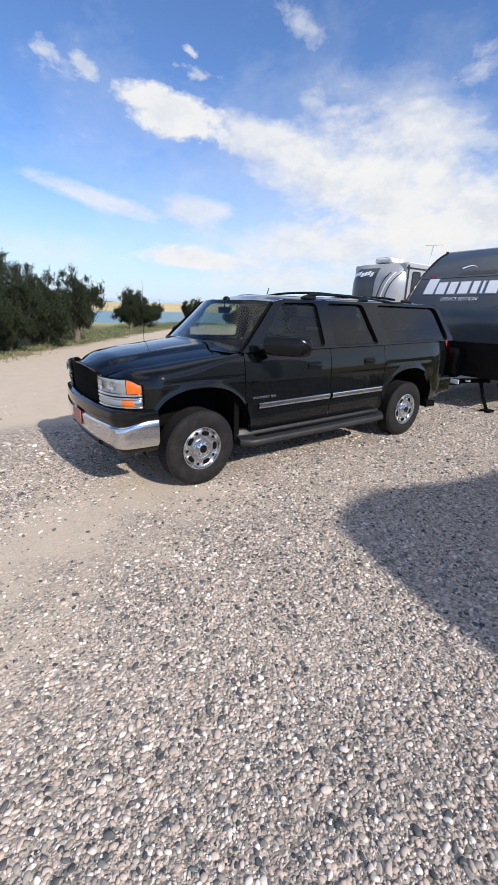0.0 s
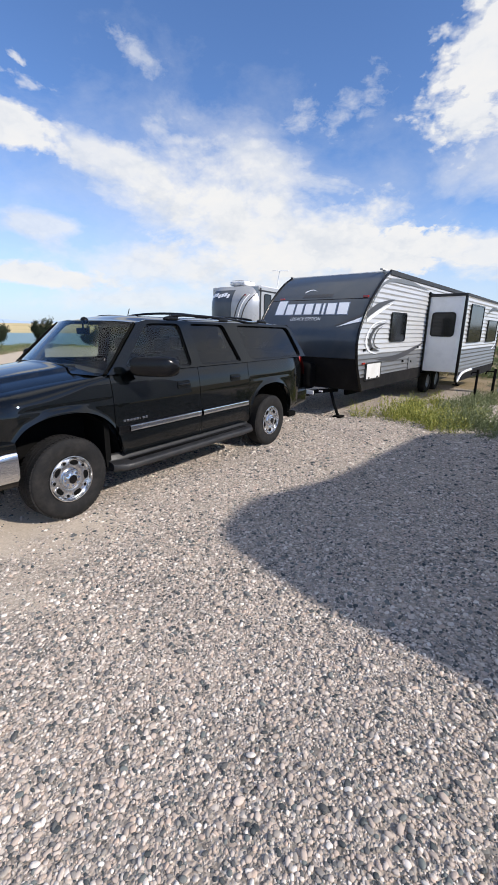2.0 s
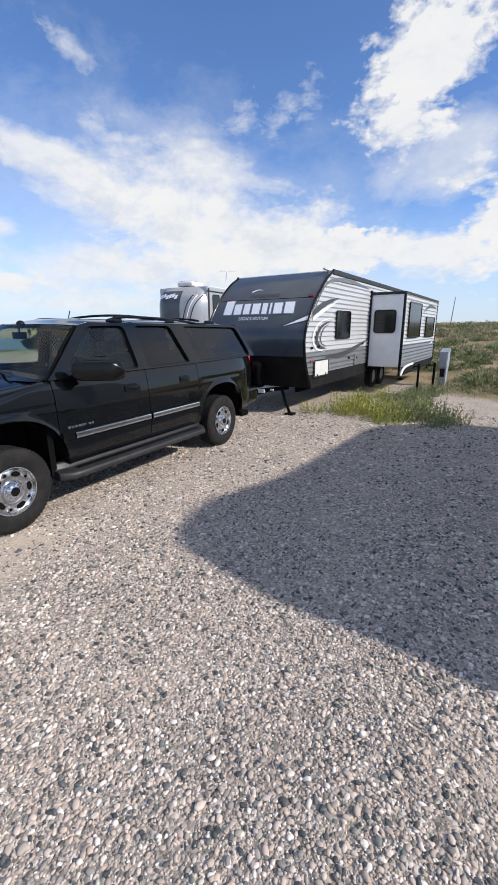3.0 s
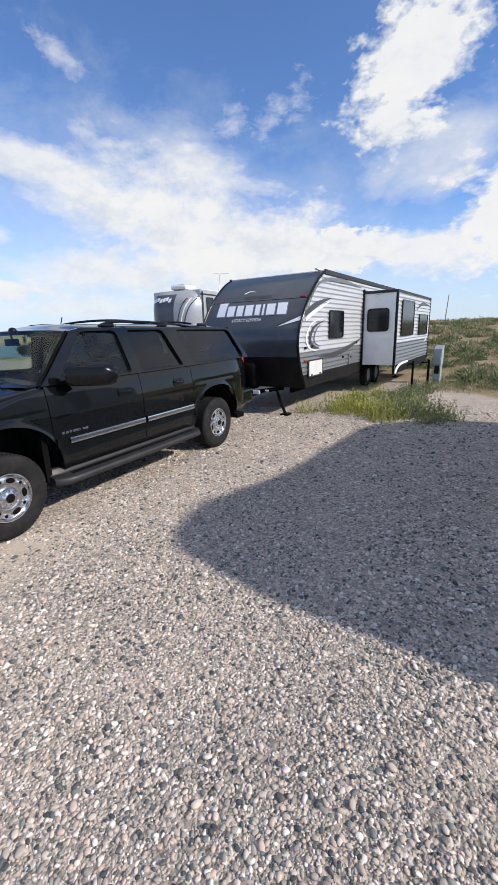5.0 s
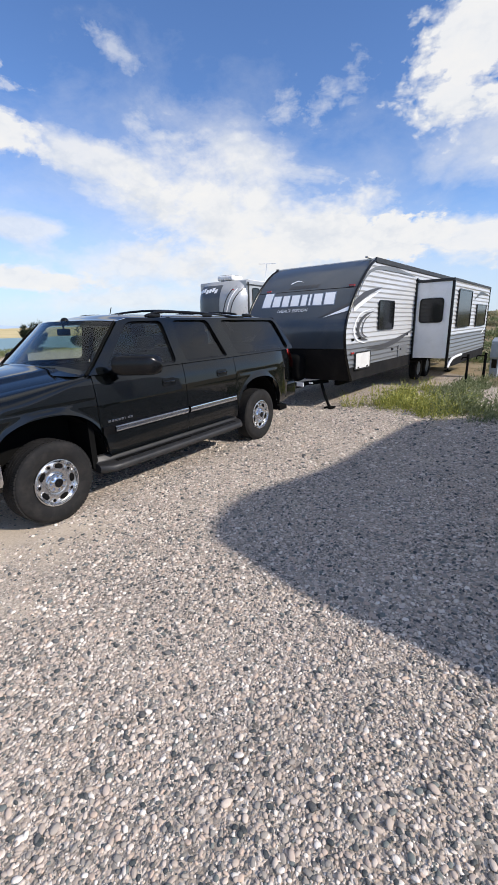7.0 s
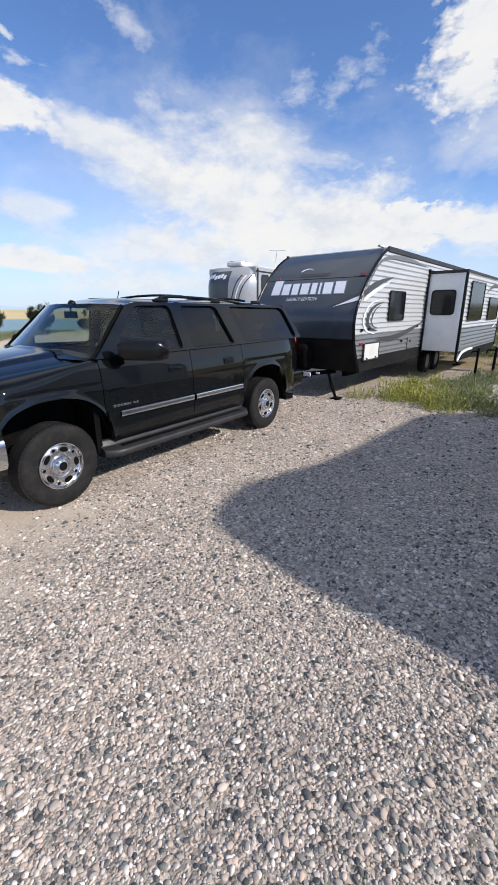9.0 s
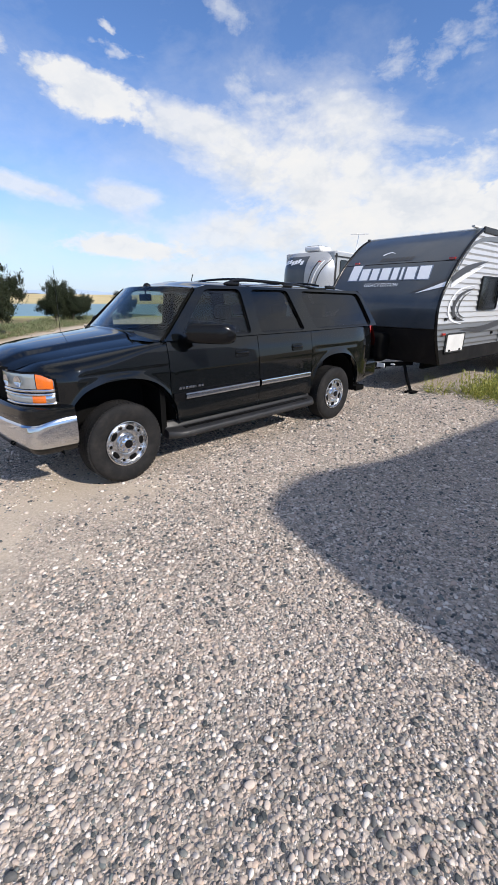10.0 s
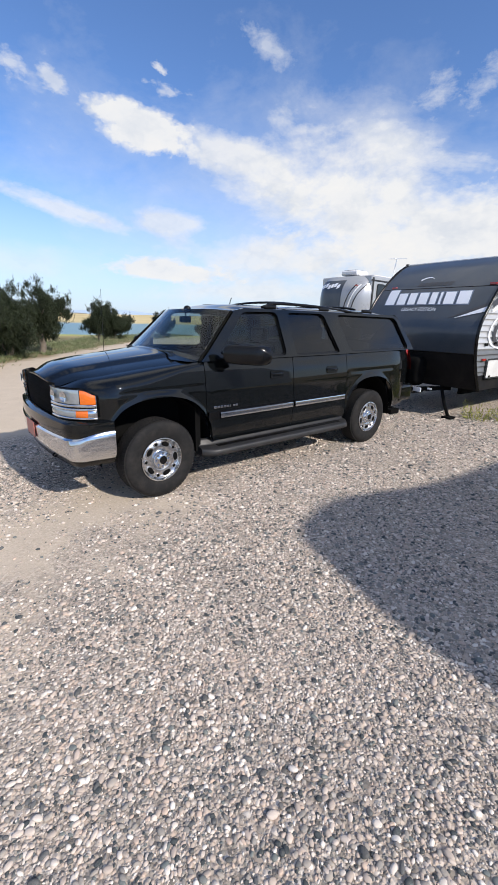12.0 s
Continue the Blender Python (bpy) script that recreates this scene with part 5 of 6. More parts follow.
    sl = part("slide_out", box((s0, -out + 0.02, z0), (s1, 0.3, z1)), WHITE_GEL, tr, "white slide-out room with ribbed outer face")
    part("end_panel", box((s0 - 0.012, -out + 0.03, z0 + 0.02), (s0 - 0.002, -0.05, z1 - 0.06), 0.003), WHITE_GEL, sl, "smooth white end panel")
    part("slide_roof", box((s0 - 0.03, -out - 0.03, z1 - 0.02), (s1 + 0.03, 0.0, z1 + 0.05), 0.01), TRIM_GREY, sl, "grey slide roof edge")
    part("slide_face", ribbed(s0 + 0.04, s1 - 0.04, 1.32, z1 - 0.02, -out), SIDING, sl, "white ribbed face", smooth=30)
    part("slide_lower_face", ribbed(s0 + 0.04, s1 - 0.04, z0, 1.32, -out), SIDING_GREY, sl, "grey ribbed lower face", smooth=30)
    for u in (s0, s1 - 0.05):
        part("corner_moulding", box((u - 0.012, -out - 0.03, z0 - 0.25 if u == s0 else z0 - 0.1), (u + 0.06, -out + 0.03, z1), 0.008), BLACK, sl)
    part("slide_skirt", box((s0 + 0.04, -out - 0.008, 0.48), (s1 - 0.04, -out + 0.01, z0), 0.003), SKIRT, sl)
    wall_window(sl, 3.44, 5.0, 1.48, 2.44, -out - 0.026, bars=1)
    wall_window(sl, 5.85, 7.3, 1.46, 2.10, -out - 0.026)
    part("slide_graphic", ribbon([(5.4, 2.2), (6.3, 2.42), (7.6, 2.40)], [0.0, 0.10, 0.0], -out - 0.028), DECAL_DARK, sl)
    part("slide_graphic", ribbon([(6.9, 1.22), (7.3, 1.28), (7.6, 1.42)], [0.0, 0.07, 0.02], -out - 0.028), DECAL_WHITE, sl)
    wall_window(sl, -0.72, -0.14, 1.62, 2.22, s0 - 0.012, axis="x", radius=0.10)
    # under the slide: wheels, frame, white curved wheel trim, jacks
    part("wheel_trim", tube([(3.02, -out - 0.03, 0.50), (3.10, -out - 0.05, 0.62), (3.35, -out - 0.05, 0.70), (3.8, -out - 0.05, 0.73), (4.35, -out - 0.05, 0.735)], 0.035, 8), WHITE_GEL, tr, "white curved wheel-arch trim", smooth=60)
    part("chassis", box((-0.6, 0.35, 0.42), (T_LEN - 0.1, 0.43, 0.58)), UNDER, tr)
    part("chassis", box((-0.6, 2.0, 0.42), (T_LEN - 0.1, 2.08, 0.58)), UNDER, tr)
    wheel = new("trailer_wheel")
    part("tyre", revolve([(0.19, 0.03), (0.22, 0.0), (0.28, -0.004), (0.325, 0.02), (0.335, 0.05), (0.335, 0.17), (0.32, 0.20), (0.2, 0.21)], 48), RUBBER, wheel, smooth=40)
    part("rim", revolve([(0.195, 0.03), (0.185, 0.02), (0.17, 0.05), (0.06, 0.06), (0.05, 0.03), (0.0, 0.03)], 32), GALV, wheel, smooth=40)
    wheel.parent = tr
    wheel.matrix_basis = pose(4.1, 0.08, 0.335)
    for px, py, tn in ((4.95, 0.08, 0), (4.1, T_W - 0.08, 180), (4.95, T_W - 0.08, 180)):
        w2 = copy_thing(wheel, pose(px, py, 0.335, 0, 0, tn))
        w2.parent = tr
    for u, v in ((6.4, -0.15), (8.4, 0.3), (8.4, 2.1)):
        jack = part("corner_jack", tube([(u, v, 0.58), (u + 0.12, v, 0.05)], 0.028, 8), UNDER, tr, "black corner jack leg")
        part("jack_foot", box((u + 0.02, v - 0.1, 0.0), (u + 0.22, v + 0.1, 0.03), 0.004), UNDER, jack)
    # tongue
    for yy in (0.62, T_W - 0.62):
        part("tongue_beam", tube([(-0.55, yy, 0.50), (-2.05, T_W / 2, 0.50)], 0.055, 4), UNDER, tr)
    part("coupler", box((-2.22, T_W / 2 - 0.07, 0.50), (-1.85, T_W / 2 + 0.07, 0.60), 0.02), UNDER, tr)
    tj = part("tongue_jack", tube([(-1.55, T_W / 2, 0.10), (-1.55, T_W / 2, 1.05)], 0.035, 10), BLACK, tr, "black tongue jack")
    part("jack_head", box((-1.63, T_W / 2 - 0.07, 1.02), (-1.47, T_W / 2 + 0.07, 1.22), 0.02), BLACK, tj)
    part("jack_pad", box((-1.68, T_W / 2 - 0.12, 0.0), (-1.42, T_W / 2 + 0.12, 0.10), 0.01), UNDER, tj)
    part("gas_bottle_cover", box((-1.32, T_W / 2 - 0.36, 0.55), (-0.98, T_W / 2 + 0.36, 1.10), 0.12, 4), UNDER, tr, "black gas bottle cover", smooth=50)
    part("hitch_bar", tube([(-2.1, T_W / 2 - 0.2, 0.44), (-1.2, T_W / 2 - 0.42, 0.46)], 0.02, 6), UNDER, tr)
    part("number_plate_bar", box((-1.36, 0.74, 0.47), (-1.34, 0.90, 0.55), 0.003), DECAL_WHITE, tr, "small white plate")
    part("tongue_label", box((-1.24, 0.60, 0.52), (-1.22, 0.68, 0.55)), DECAL_WHITE, tr)
    part("tongue_label", box((-1.48, 0.94, 0.53), (-1.46, 1.02, 0.56)), DECAL_WHITE, tr)
    sj = part("scissor_jack", tube([(-0.98, 0.34, 0.03), (-0.95, 0.46, 0.24), (-0.90, 0.58, 0.50)], 0.03, 6), UNDER, tr, "black front stabiliser")
    part("jack_foot", box((-1.08, 0.24, 0.0), (-0.88, 0.42, 0.04), 0.01), UNDER, sj)
    for u, v in ((0.9, 1.2), (3.2, 1.2)):
        part("roof_vent", box((u, v - 0.2, 2.95), (u + 0.4, v + 0.2, 3.04), 0.03), ROOF_WHITE, tr)
    part("awning_arm", box((0.05, 0.10, 2.95), (0.35, 0.16, 2.985), 0.008), ROOF_WHITE, tr)
    return tr


trailer = make_trailer()


# ---- the fifth-wheel trailer behind ----
def make_fifth_wheel():
    fw = thing("fifth_wheel_trailer", pose(12.45, 7.15, 0, 0, 0, 5), "tall silver and charcoal fifth-wheel trailer with rounded nose", "trailer")
    W, H = 2.44, 3.50

    def nose(z):
        u = (z - 1.55) / (H - 1.55)
        return 0.24 * max(0, 2 * u - 1) ** 2.6 * 2.2 + 0.25 * (1 - min(1, u * 3)) ** 2

    def pt(v, z, off=0.0):
        k = abs(v)
        return (nose(z) + 0.55 * k ** 5 - off, W / 2 + v * W / 2, z)
    zs = [1.55 + (H - 1.55) * i / 24 for i in range(25)]
    cap = part("front_cap", loft([[pt(-1 + k / 16, z) for k in range(33)] for z in zs]), SILVER, fw, "silver moulded nose cap", smooth=50)
    rows = []
    for z in zs[3:23]:
        half = 0.50 + 0.07 * ((z - 1.55) / 2)
        rows.append([pt(0.40 + half * (-1 + k / 12), z, 0.008) for k in range(25)])
    part("dark_panel", loft(rows), CHARCOAL, cap, "charcoal nose panel", smooth=50)
    for k in range(7):
        v0 = 0.86 - 0.125 * k
        z0 = 3.0 + 0.03 * (k % 3)
        part("name_bar", loft([[pt(v0 - 0.02 * s - 0.11 * u, z0 + 0.16 * s + 0.02 * u, 0.016) for u in (0, 0.5, 1)] for s in (0, 0.5, 1)]), DECAL_WHITE, cap, "plain white bar")
    for k in range(3):
        part("cap_line", tube([pt(-0.25 - 0.14 * k - 0.38 * u ** 2 + 0.02, 1.7 + 1.45 * u, 0.004) for u in [i / 10 for i in range(11)]], 0.02, 6), WHITE_GEL if k % 2 else TRIM_GREY, cap)
    part("marker_lamp", box((0.05, 0.36, 3.08), (0.14, 0.46, 3.12), 0.01), RED_LENS, cap)
    L = 10.0
    part("nose_box", box((0.56, 0.0, 1.55), (3.0, W, H), 0.06, 3), SILVER, fw)
    part("main_body", box((2.9, 0.0, 0.7), (L, W, H)), WHITE_GEL, fw)
    part("roof", box((0.85, 0.10, H - 0.01), (L, W - 0.10, H + 0.04), 0.02), ROOF_WHITE, fw)
    part("side_panel", box((0.60, -0.012, 1.6), (L, -0.002, 3.35)), SILVER, fw)
    wall_window(fw, 0.95, 1.55, 2.3, 3.2, -0.012, radius=0.12)
    part("side_frame", box((0.60, -0.03, 2.05), (0.70, -0.008, 3.42), 0.006), TRIM_GREY, fw)
    part("side_line", box((0.5, -0.03, 3.28), (L, -0.008, 3.34), 0.006), TRIM_GREY, fw)
    ac = part("roof_air_conditioner", box((0.62, 0.75, H + 0.04), (1.5, 1.55, H + 0.25), 0.08, 4), WHITE_GEL, fw, "white roof air conditioner", smooth=50)
    part("vent_grille", box((0.7, 0.85, H + 0.245), (1.4, 1.45, H + 0.262), 0.004), TRIM_GREY, ac)
    for yy in (0.4, 2.0):
        part("landing_leg", box((1.5, yy - 0.05, 0.0), (1.6, yy + 0.05, 1.55)), UNDER, fw)
    part("pin_box", box((0.8, 1.0, 1.1), (1.4, 1.44, 1.56), 0.03), UNDER, fw)
    for u in (6.2, 7.2):
        part("wheel", revolve([(0.0, 0.0), (0.3, 0.0), (0.37, 0.03), (0.37, 0.2), (0.0, 0.2)], 32), RUBBER, fw, smooth=40).location = (u, 0.05, 0.37)
    ant = part("television_aerial", tube([(4.05, 1.05, H + 0.04), (4.12, 0.95, H + 1.02)], 0.022, 6), WHITE_GEL, fw, "white roof television aerial")
    part("aerial_boom", tube([(4.1, 1.35, H + 1.06), (4.1, 0.45, H + 1.0)], 0.018, 6), WHITE_GEL, ant)
    part("aerial_boom", tube([(3.9, 0.95, H + 1.04), (4.3, 0.95, H + 1.04)], 0.012, 6), WHITE_GEL, ant)
    return fw


fifth = make_fifth_wheel()


# ---- the camper that throws the large shadow, behind the camera ----
def make_camper():
    c = thing("camper", pose(0, -5.35, 0), "white camper trailer with a raked nose parked on gravel", "trailer")
    prof = rounded([(0.50, 0.50), (0.20, 1.20), (0.72, 2.20), (1.12, 2.93), (1.90, 3.10), (3.10, 2.80), (6.05, 2.62), (6.85, 1.95), (6.98, 0.52)], 0.28, 6)
    rows = [[(u, y, v) for u, v in prof] for y in (0.0, -2.3)]
    bm = loft(rows, True)
    for k in (0, 1):
        bm.verts.ensure_lookup_table()
        n = len(prof)
        bm.faces.new([bm.verts[k * n + i] for i in range(n)])
    part("shell", bm, WHITE_GEL, c, "white fibreglass shell")
    wall_window(c, 2.2, 3.3, 1.5, 2.1, -2.3)
    for u in (3.6, 4.4):
        for y in (-0.1, -2.2):
            part("wheel", revolve([(0.0, -0.1), (0.27, -0.1), (0.33, -0.07), (0.33, 0.07), (0.27, 0.1), (0.0, 0.1)], 32), RUBBER, c, smooth=40).location = (u, y, 0.33 + land(u, -5.4))
    part("tongue", tube([(0.7, -1.15, 0.5), (-0.5, -1.15, 0.5), (-0.5, -1.15, 0.1)], 0.05, 6), UNDER, c)
    return c


camper = make_camper()


# ---- small things of the site ----
def make_pedestal():
    p = thing("utility_pedestal", pose(12.3, -2.20, land(12.3, -2.20) - 0.02, 0, 0, -8), "weathered grey metal utility pedestal with sloping top", "utility post")
    rows = [[(-0.10, -0.105, 0.0), (0.10, -0.105, 0.0), (0.10, 0.105, 0.0), (-0.10, 0.105, 0.0)],
            [(-0.10, -0.105, 0.55), (0.10, -0.105, 0.55), (0.10, 0.105, 0.55), (-0.10, 0.105, 0.55)],
            [(-0.16, -0.12, 0.62), (0.12, -0.12, 0.62), (0.12, 0.12, 0.62), (-0.16, 0.12, 0.62)],
            [(-0.12, -0.12, 1.06), (0.12, -0.12, 1.16), (0.12, 0.12, 1.16), (-0.12, 0.12, 1.06)]]
    bm = loft(rows, True)
    bm.verts.ensure_lookup_table()
    bm.faces.new(bm.verts[-4:])
    part("housing", bm, GALV, p)
    part("cover", box((-0.175, -0.105, 0.66), (-0.150, 0.105, 1.00), 0.006), GALV, p)
    part("outlet_box", box((-0.105, -0.07, 0.30), (-0.10, 0.07, 0.58), 0.01), BLACK, p)
    return p


make_pedestal()
bm = tube([(11.3, -2.05, -0.05), (11.3, -2.05, 0.78)], 0.035, 8)
post = tagged(part("water_post", bm, UNDER), "thin black water hydrant post in weeds", "post")
part("tap", tube([(11.3, -2.05, 0.70), (11.3, -1.85, 0.70), (11.3, -1.82, 0.62)], 0.02, 6), UNDER, post)
bm = tube([(10.4, -1.75, -0.05), (10.4, -1.75, 0.80)], 0.03, 8)
post = tagged(part("sewer_post", bm, UNDER), "thin black utility post in weeds under the slide-out", "post")
part("tap", tube([(10.4, -1.75, 0.72), (10.4, -1.62, 0.72), (10.4, -1.60, 0.66)], 0.018, 6), UNDER, post)
zz = land(77.6, 3.4)
pole = tagged(part("utility_pole", tube([(77.6, 3.4, zz - 0.2), (77.9, 3.1, 6.6)], 0.08, 10, taper=0.055), WOOD), "tall grey wooden pole on the brushy slope", "pole")
part("pole_cap", tube([(77.9, 3.1, 6.55), (77.9, 3.1, 6.65)], 0.07, 8), GALV, pole)


# ---- plants ----
def leaf_mesh(name, points, dirs, sizes, widths, mat):
    """Many small pointed leaves, each a folded blade of two triangles."""
    P, D = np.asarray(points, float), np.asarray(dirs, float)
    S, Wd = np.asarray(sizes, float)[:, None], np.asarray(widths, float)[:, None]
    n = len(P)
    rnd = np.random.default_rng(len(P)).normal(size=(n, 3))
    side = np.cross(D, rnd)
    side /= np.linalg.norm(side, axis=1)[:, None] + 1e-9
    v = np.stack([P - side * Wd * 0.5, P + side * Wd * 0.5, P + D * S * 0.55 + side * Wd * 0.55, P + D * S, P + D * S * 0.55 - side * Wd * 0.55], 1).reshape(-1, 3)
    me = bpy.data.meshes.new(name)
    base = np.arange(n)[:, None] * 5
    tris = np.stack([base + [0, 1, 2], base + [0, 2, 4], base + [4, 2, 3]], 1).reshape(-1, 3)
    me.vertices.add(len(v))
    me.vertices.foreach_set("co", v.ravel())
    me.loops.add(len(tris) * 3)
    me.loops.foreach_set("vertex_index", tris.ravel())
    me.polygons.add(len(tris))
    me.polygons.foreach_set("loop_start", np.arange(len(tris)) * 3)
    me.update()
    me.validate()
    me.materials.append(mat)
    return me


def make_juniper(x, y, height, spread, seed, label, limbs=9, bare=0.2, dense=1.0, fill=26):
    rng = np.random.default_rng(seed)
    z = land(x, y) - 0.05
    t = thing("juniper_tree", pose(x, y, z), label, "tree", "junipers beside the track")
    wood = bmesh.new()
    trunk = [(0, 0, 0)]
    for k in range(1, 6):
        trunk.append((trunk[-1][0] + rng.normal() * 0.06, trunk[-1][1] + rng.normal() * 0.06, height * 0.6 * k / 5))
    tr = part("trunk", tube(trunk, 0.05 * height, 8, taper=0.012 * height), BARK, t, smooth=60)
    clumps = []
    for k in range(limbs):
        a = 2 * math.pi * k / limbs + rng.normal() * 0.35
        h0 = height * rng.uniform(0.05, 0.45)
        reach = spread * rng.uniform(0.5, 1.0)
        h1 = height * rng.uniform(0.45, 1.0) * (1.05 - 0.45 * reach / spread)
        pts = []
        for j in range(6):
            u = j / 5
            pts.append((math.cos(a) * reach * u + rng.normal() * 0.04, math.sin(a) * reach * u + rng.normal() * 0.04, h0 + (h1 - h0) * u ** 0.8))
        joined(wood, tube(pts, 0.022 * height, 6, taper=0.004 * height))
        for j in range(2, 6):
            for q in range(7):
                p = np.array(pts[j]) + rng.normal(size=3) * (0.14 * spread, 0.14 * spread, 0.07 * height)
                clumps.append((p, rng.uniform(0.55, 1.1)))
    for k in range(fill):
        a, r = rng.uniform(0, 6.28), spread * rng.uniform(0, 0.75)
        zt = height * ((bare + (1 - bare) * rng.random()) * (1 - 0.35 * (r / spread) ** 2))
        clumps.append((np.array((math.cos(a) * r, math.sin(a) * r, zt)), rng.uniform(0.6, 1.1)))
    part("limbs", wood, BARK, t, smooth=60)
    P, D, S, Wd = [], [], [], []
    for c, s in clumps:
        if c[2] < bare * height * rng.uniform(0.2, 1):
            continue
        # an upright tuft: sprays of needles along short twigs
        k, m = int(24 * dense), 10
        tip = c + rng.normal(size=(k, 3)) * np.array((0.085, 0.085, 0.10)) * s * spread * 0.9
        up = np.column_stack((rng.normal(size=(k, 2)) * 0.45, np.ones(k)))
        up /= np.linalg.norm(up, axis=1)[:, None]
        u = (np.arange(m) / m * 0.26 * s)[None, :, None]
        P.append((tip[:, None, :] + up[:, None, :] * u).reshape(-1, 3))
        d = (up[:, None, :] + rng.normal(size=(k, m, 3)) * 0.6).reshape(-1, 3)
        D.append(d / np.linalg.norm(d, axis=1)[:, None])
        S.append(rng.uniform(0.05, 0.10, k * m))
        Wd.append(rng.uniform(0.010, 0.018, k * m))
    P, D, S, Wd = (np.concatenate(q) for q in (P, D, S, Wd))
    crown = new("crown", leaf_mesh("crown", P, D, S, Wd, JUNIPER))
    crown.parent = t
    return t


DARK_J = "dark green juniper with twisted grey limbs beside the sandy track"
make_juniper(-1.9, 12.6, 3.2, 1.6, 11, DARK_J, dense=1.3, bare=0.02, fill=90)
make_juniper(-0.3, 14.2, 3.2, 1.5, 12, DARK_J, dense=1.3, bare=0.02, fill=95)
make_juniper(1.25, 16.2, 3.0, 1.4, 13, "dark juniper with dry brown inner branches beside the track", dense=1.3, bare=0.02, fill=90)
make_juniper(2.9, 17.6, 3.4, 1.35, 14, "upright juniper with bare grey lower branches", bare=0.14, dense=1.2, fill=50)
make_juniper(9.3, 28.2, 2.75, 1.25, 15, "rounded juniper with a pale bare trunk at its foot", bare=0.10, dense=1.4, fill=60)
make_juniper(10.5, 28.3, 2.2, 1.3, 16, "broad low juniper bush", bare=0.0, dense=1.3, fill=50)
make_juniper(16.2, 31.5, 2.4, 1.0, 17, "small pointed juniper near the lake", bare=0.05)
make_juniper(22.0, 33.0, 2.2, 1.3, 18, "small juniper beyond the vehicle", bare=0.1)


def tufts(name, spots, blades, height, spread, mat, label, seed, width=0.012, category="weeds", lean=0.45, low=0.2, step=0.04):
    rng = np.random.default_rng(seed)
    P, D, S, Wd = [], [], [], []
    for x, y, k in spots:
        z = land(x, y)
        for q in range(int(blades * (0.6 + 0.8 * rng.random()))):
            dx, dy = rng.normal(size=2) * spread * k
            up = np.array((dx * 1.2 / (spread + 0.01) * lean * 0.5 + rng.normal() * lean * 0.5, dy * 1.2 / (spread + 0.01) * lean * 0.5 + rng.normal() * lean * 0.5, 1.0))
            up /= np.linalg.norm(up)
            h = height * k * rng.uniform(low, 1.0) * max(0.3, 1 - (dx * dx + dy * dy) / (spread * k * 2.6) ** 2)
            n = max(2, int(h / step))
            base = np.array((x + dx, y + dy, z - 0.01))
            # a stem with leaves up its length
            for j in range(n):
                d = up + rng.normal(size=3) * 0.6
                P.append(base + up * h * j / n)
                D.append(d / np.linalg.norm(d))
                S.append(step * rng.uniform(1.0, 2.0))
                Wd.append(width * rng.uniform(0.7, 1.5))
    ob = new(name, leaf_mesh(name, P, D, S, Wd, mat))
    return tagged(ob, label, category, kind="stuff")


rng = np.random.default_rng(5)
# weeds at the pad's end beside the trailer
spots = [(rng.uniform(6.0, 7.4), -1.60 + rng.normal() * 0.55, rng.uniform(0.35, 1.3)) for k in range(34)]
spots += [(rng.uniform(6.6, 9.5), rng.uniform(-1.3, -0.6), rng.uniform(0.4, 1.0)) for k in range(22)]
tufts("bright_weeds", spots, 56, 0.46, 0.13, WEED, "bright yellow-green weeds at the edge of the gravel", 21, 0.010)
spots = [(6.75 + rng.normal() * 0.28, -2.55 + rng.normal() * 0.28, rng.uniform(0.8, 1.2)) for k in range(16)]
spots += [(rng.uniform(7.3, 10.5), rng.uniform(-2.3, -1.3), rng.uniform(0.4, 1.1)) for k in range(22)]
spots += [(rng.uniform(10.5, 14), rng.uniform(-4.5, -1.6), rng.uniform(0.4, 1.0)) for k in range(26)]
tufts("green_weeds", spots, 70, 0.44, 0.14, WEED_DARK, "low green weeds beside the trailer slide-out", 22, 0.010)
spots = []
for k in range(60):
    spots.append((rng.uniform(9.8, 14.5), rng.uniform(-5.5, -1.4), rng.uniform(0.4, 1.0)))
tufts("dry_grass", spots, 40, 0.35, 0.25, SAGE, "dry pale grass round the utility pedestal", 23, 0.008, "grass")
# verge beyond the sandy track
spots = []
for k in range(420):
    u = rng.uniform(-4, 26)
    off = rng.uniform(0.2, 1) ** 1.5 * 5.5
    spots.append((u - off * 0.6, 12.6 + 1.17 * u + off * 0.6, rng.uniform(0.5, 1.3) * (0.7 if off < 2 else 1.2)))
tufts("verge_weeds", spots, 40, 0.36, 0.34, WEED_DARK, "green weeds and low brush along the sandy track", 24, 0.022, step=0.07, lean=0.9)
spots = []
for k in range(200):
    u = rng.uniform(-4, 26)
    off = rng.uniform(-0.2, 4)
    spots.append((u - off * 0.6, 12.6 + 1.17 * u + off * 0.6, rng.uniform(0.4, 1.0)))
tufts("verge_grass", spots, 44, 0.32, 0.3, SAGE, "pale dry grass along the track's edge", 25, 0.016, "grass", step=0.06)
